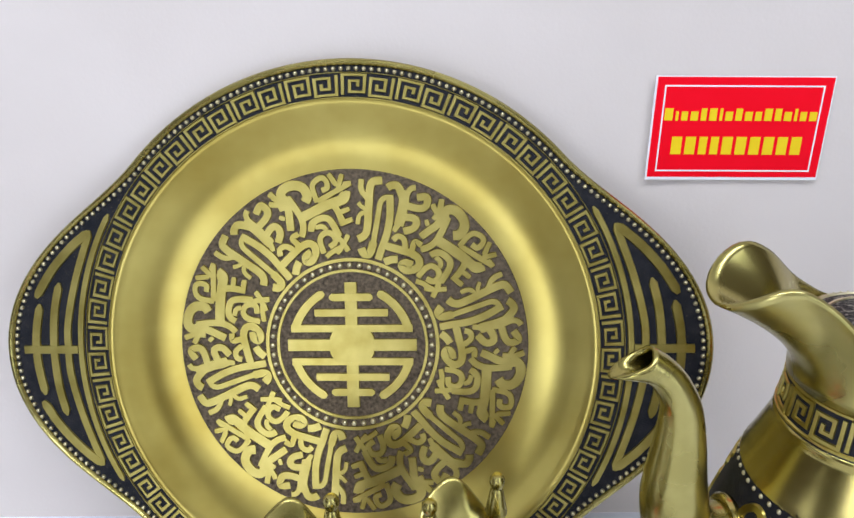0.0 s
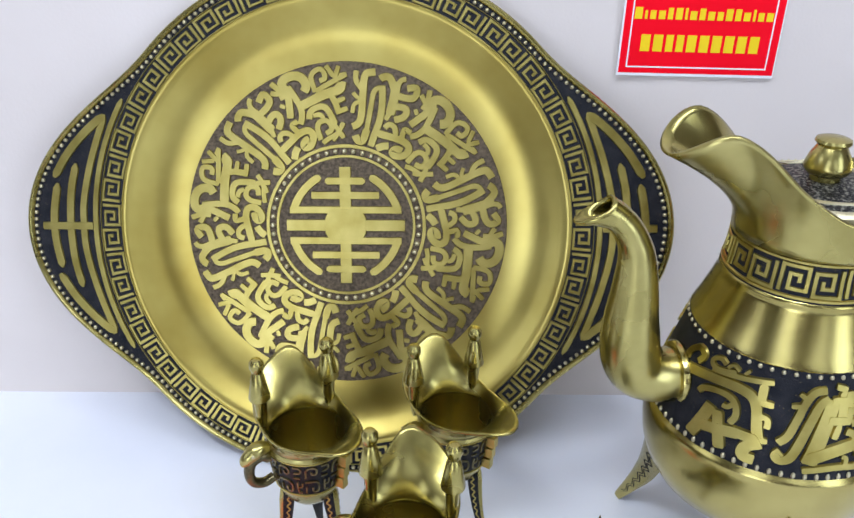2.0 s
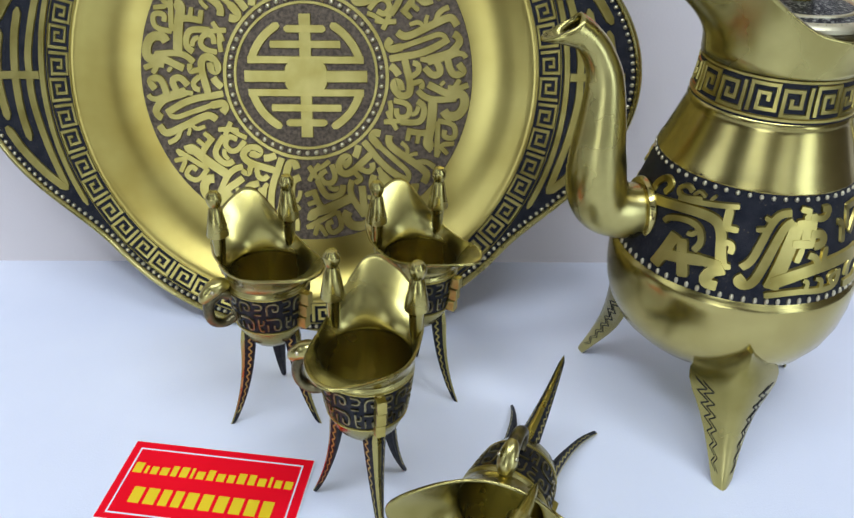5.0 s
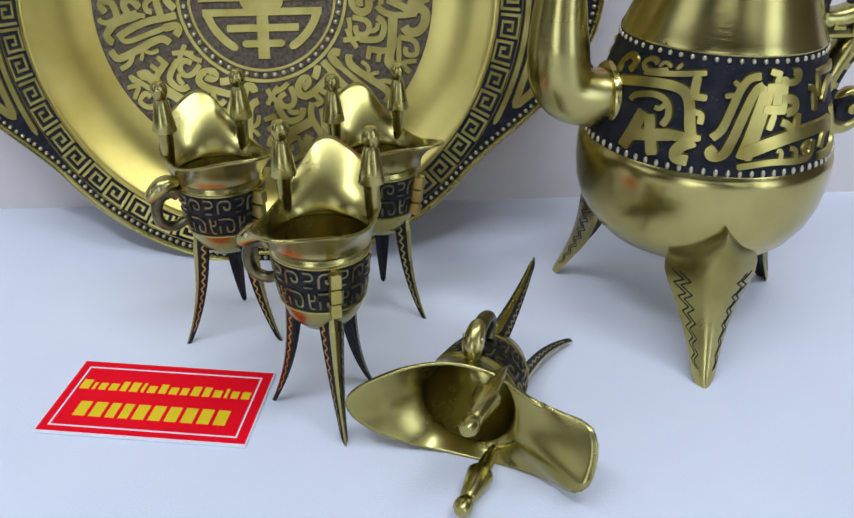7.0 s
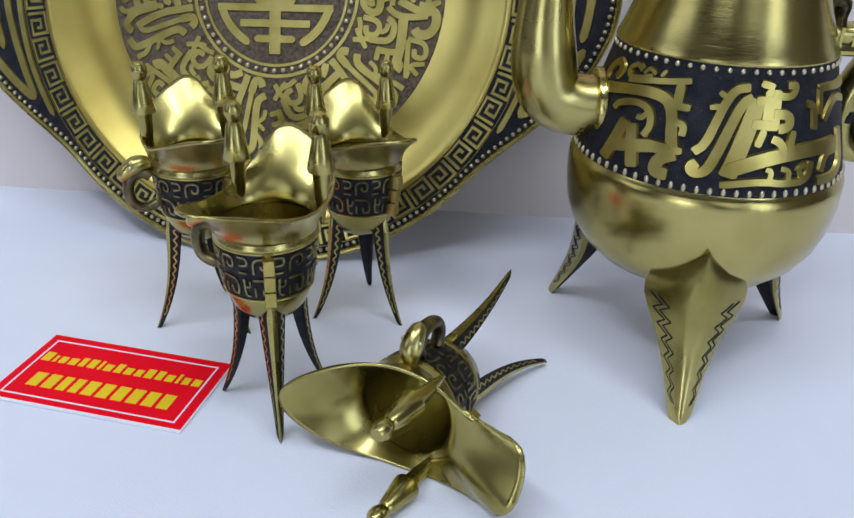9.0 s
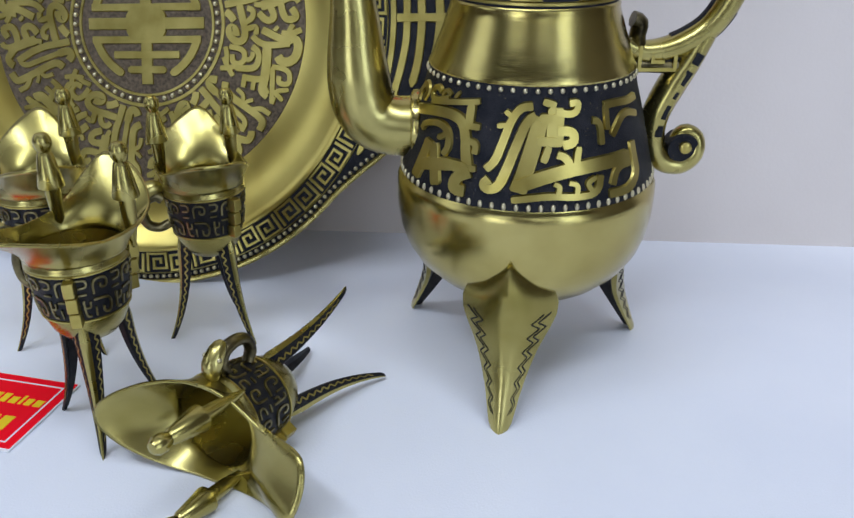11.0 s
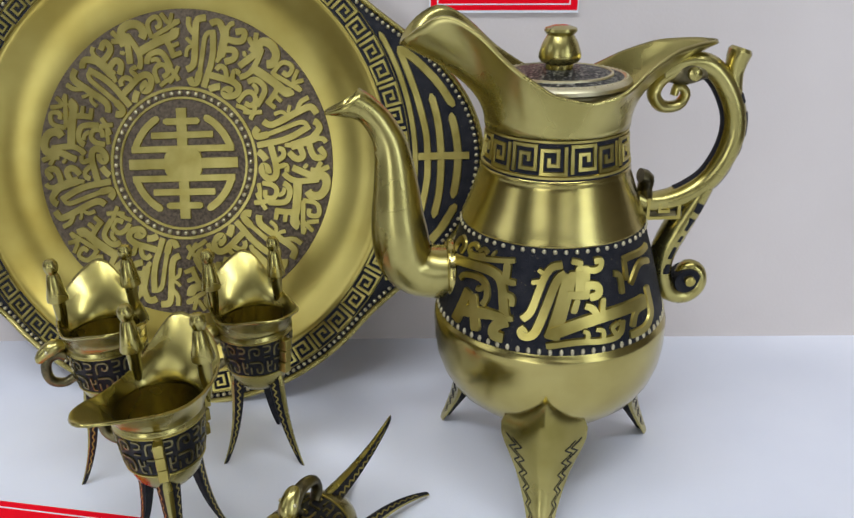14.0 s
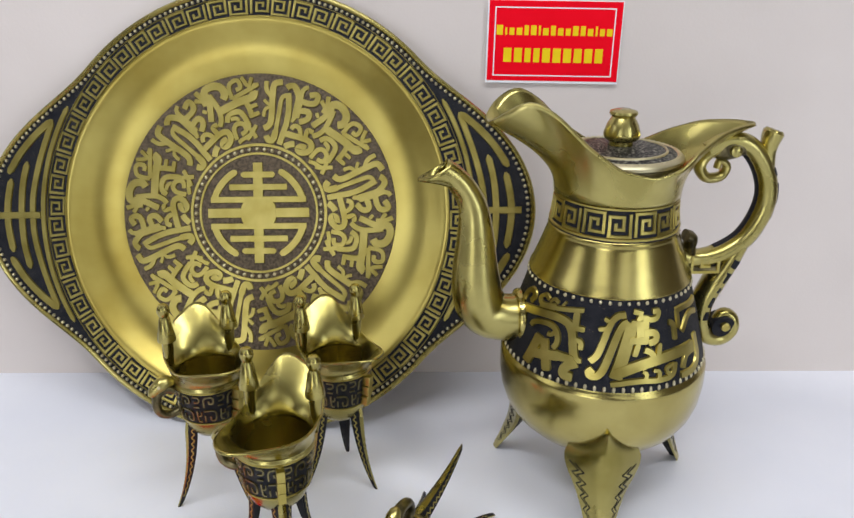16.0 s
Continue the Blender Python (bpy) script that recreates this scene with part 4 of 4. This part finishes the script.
    rel = part("scroll_relief", bm, BRASS_DIM, cup, "rubbed brass scrolls")
    for i in (1, 2):
        again(rel, cup, pose(0, 0, 0, 0, 0, 120 * i))
    for z in (0.0608, 0.0816):
        r = rr(z)
        part("ring", lathe([(r - 0.0005, z - 0.0007), (r + 0.0006, z - 0.0003), (r + 0.0006, z + 0.0003), (r - 0.0005, z + 0.0007)], 48), BRASS_RAISED, cup)
    # notched fins over two legs
    for a in (60, -60):
        bm = bmesh.new()
        for z0 in (0.0605, 0.0676, 0.0747):
            slab(bm, 0.0160 + (z0 - 0.0605) * 0.177, -0.0021, 0.0220 + (z0 - 0.0605) * 0.15, 0.0021, z0, z0 + 0.0062)
        slab(bm, 0.0186, -0.0010, 0.0207, 0.0010, 0.0600, 0.0818)
        bmesh.ops.bevel(bm, geom=bm.edges[:], offset=0.0003, segments=1, affect="EDGES")
        fin = part("fin", bm, BRASS_RAISED, cup, "notched upright fin worn pale")
        fin.matrix_basis = pose(0, 0, 0, 0, 0, a)
    # posts with stepped caps
    for sx in (1, -1):
        bm = tube([Vector((sx * x, 0.013, z)) for x, z in ((0.0176, 0.0825), (0.0177, 0.0885), (0.0178, 0.0960), (0.0179, 0.1060))], [0.0008, 0.0020, 0.0029, 0.0034], 12)
        post = part("post", bm, BRASS, cup, "tapered post")
        cap = part("cap", lathe([(0.0, 0.0), (0.0052, 0.0002), (0.0053, 0.0012), (0.0031, 0.0138), (0.0028, 0.0142), (0.0024, 0.0150), (0.0028, 0.0158), (0.0036, 0.0180), (0.0035, 0.0205), (0.0022, 0.0224), (0.0, 0.0229)], 24), BRASS, post, "cone cap with a round finial")
        cap.matrix_basis = Matrix.Translation((sx * 0.0179, 0.013, 0.1042))
    # loop handle with a beast's head
    side = (0, 1, 0)
    loop = spline([(-0.0208, 0, 0.0795), (-0.0240, 0, 0.0813), (-0.0290, 0, 0.0789), (-0.0306, 0, 0.0725), (-0.0288, 0, 0.0667), (-0.0235, 0, 0.0643), (-0.0186, 0, 0.0659)], 30)
    handle = part("handle", tube(loop, [interp(i / 29, [(0, 0.0030), (0.4, 0.0026), (1, 0.0022)]) for i in range(30)], 12, flat=1.2, side=side), BRASS_AGED, cup, "dark loop handle")
    head = tube(spline([(-0.0200, 0, 0.0851), (-0.0250, 0, 0.0853), (-0.0300, 0, 0.0825), (-0.0335, 0, 0.0789)], 12), [0.0024, 0.0030, 0.0036, 0.0038, 0.0040, 0.0040, 0.0038, 0.0036, 0.0034, 0.0030, 0.0026, 0.0014], 12, flat=1.1, side=side)
    part("handle_head", head, BRASS, handle, "rounded brass beast head")
    for sy in (1, -1):
        eye = part("stud", ball(0.0011, 8, 5), BRASS_PALE, handle)
        eye.matrix_basis = Matrix.Translation((-0.0288, sy * 0.0036, 0.0848))
    # sabre legs
    leg = make_leg("leg", 0.0140, 0.0595, 0.0262, 0.0058, 0.0012, 0.0060, cup, 0.0003, 21, (0, 1, 2, 7, 8, 9, 10, 11, 12, 13))
    leg.matrix_basis = pose(0, 0, 0, 0, 0, 180)
    for a in (60, -60):
        copy_leg(leg, cup, pose(0, 0, 0, 0, 0, a))
    return cup


front_cup = make_cup(True)
front_cup.matrix_basis = pose(-0.0010, 0.1670, 0, 0, 0, -14) @ Matrix.Scale(0.98, 4)
cup = make_cup(False)
cup.matrix_basis = pose(-0.0485, 0.2310, 0, 0, 0, 30) @ Matrix.Scale(0.98, 4)
copy_thing(cup, pose(0.0235, 0.2470, 0, 0, 0, 28) @ Matrix.Scale(0.98, 4))
lz = Vector((-0.454, -0.891, 0.07)).normalized()
lx = Vector((0, 0, -1))
lx = (lx - lz * lx.dot(lz)).normalized()
ly = lz.cross(lx)
lying = Matrix.Translation((0.0940, 0.2180, 0.0155)) @ Matrix((lx, ly, lz)).transposed().to_4x4()
fallen = make_cup(False, 0.0170)
fallen.matrix_basis = lying
tagged(fallen, "small antique brass wine cup lying on its side, mouth open")


# ---- the two printed cards ----
def make_card(name, m, w, h, label):
    card = empty(name, m, label, "card", "printed shop cards")
    bm = bmesh.new()
    slab(bm, -w / 2, -h / 2, w / 2, h / 2, 0, 0.0005)
    part("card_stock", bm, WHITE, card, "white card stock", smooth=False)
    bm = bmesh.new()
    slab(bm, -w / 2 + 0.0010, -h / 2 + 0.0016, w / 2 - 0.0006, h / 2 - 0.0006, 0.0004, 0.0007)
    part("red_print", bm, RED, card, "bright red printed field", smooth=False)
    ix, iy, t = w / 2 - 0.0048, h / 2 - 0.0046, 0.00075
    for x0, y0, x1, y1 in ((-ix, iy - t, ix, iy), (-ix, -iy, ix, -iy + t), (-ix, -iy + t, -ix + t, iy - t), (ix - t, -iy + t, ix, iy - t)):
        bm = bmesh.new()
        slab(bm, x0, y0, x1, y1, 0.0006, 0.00085)
        part("border_line", bm, WHITE, card, "thin white frame line", smooth=False)
    tall = "10001110100110100"
    for y, hgt, widths, total in ((0.0075, 0.0062, (9, 3, 7, 8, 6, 8, 3, 8, 7, 8, 7, 8, 7, 8, 3, 7, 8), 0.0765), (-0.0085, 0.0092, (9, 9, 7, 7, 9, 9, 9, 9, 9, 9), 0.0660)):
        gap = 3.2
        unit = total / (sum(widths) + gap * (len(widths) - 1))
        x = -total / 2
        for i, wd in enumerate(widths):
            bm = bmesh.new()
            up = hgt * (1.0 if hgt > 0.008 or tall[i] == "1" else 0.74)
            slab(bm, x, y - hgt / 2, x + wd * unit, y - hgt / 2 + up, 0.0006, 0.0009)
            part("text_bar", bm, YELLOW, card, "plain yellow bar", smooth=False)
            x += (wd + gap) * unit
    return card


a = math.degrees(math.atan(wall_lean(0.16)))
make_card("wall_card", pose(0.1600, wall_at(0.1600, 0.2465) - 0.0014, 0.2465, 90 - a, 0, 0) @ pose(0, 0, 0, 0, 0, -0.8), 0.0890, 0.0535, "red printed card with yellow bars stuck on the backdrop")
make_card("table_card", pose(-0.0750, 0.1745, 0.0004, 0, 0, -9.3), 0.0900, 0.0490, "red printed card with yellow bars lying on the white sheet")
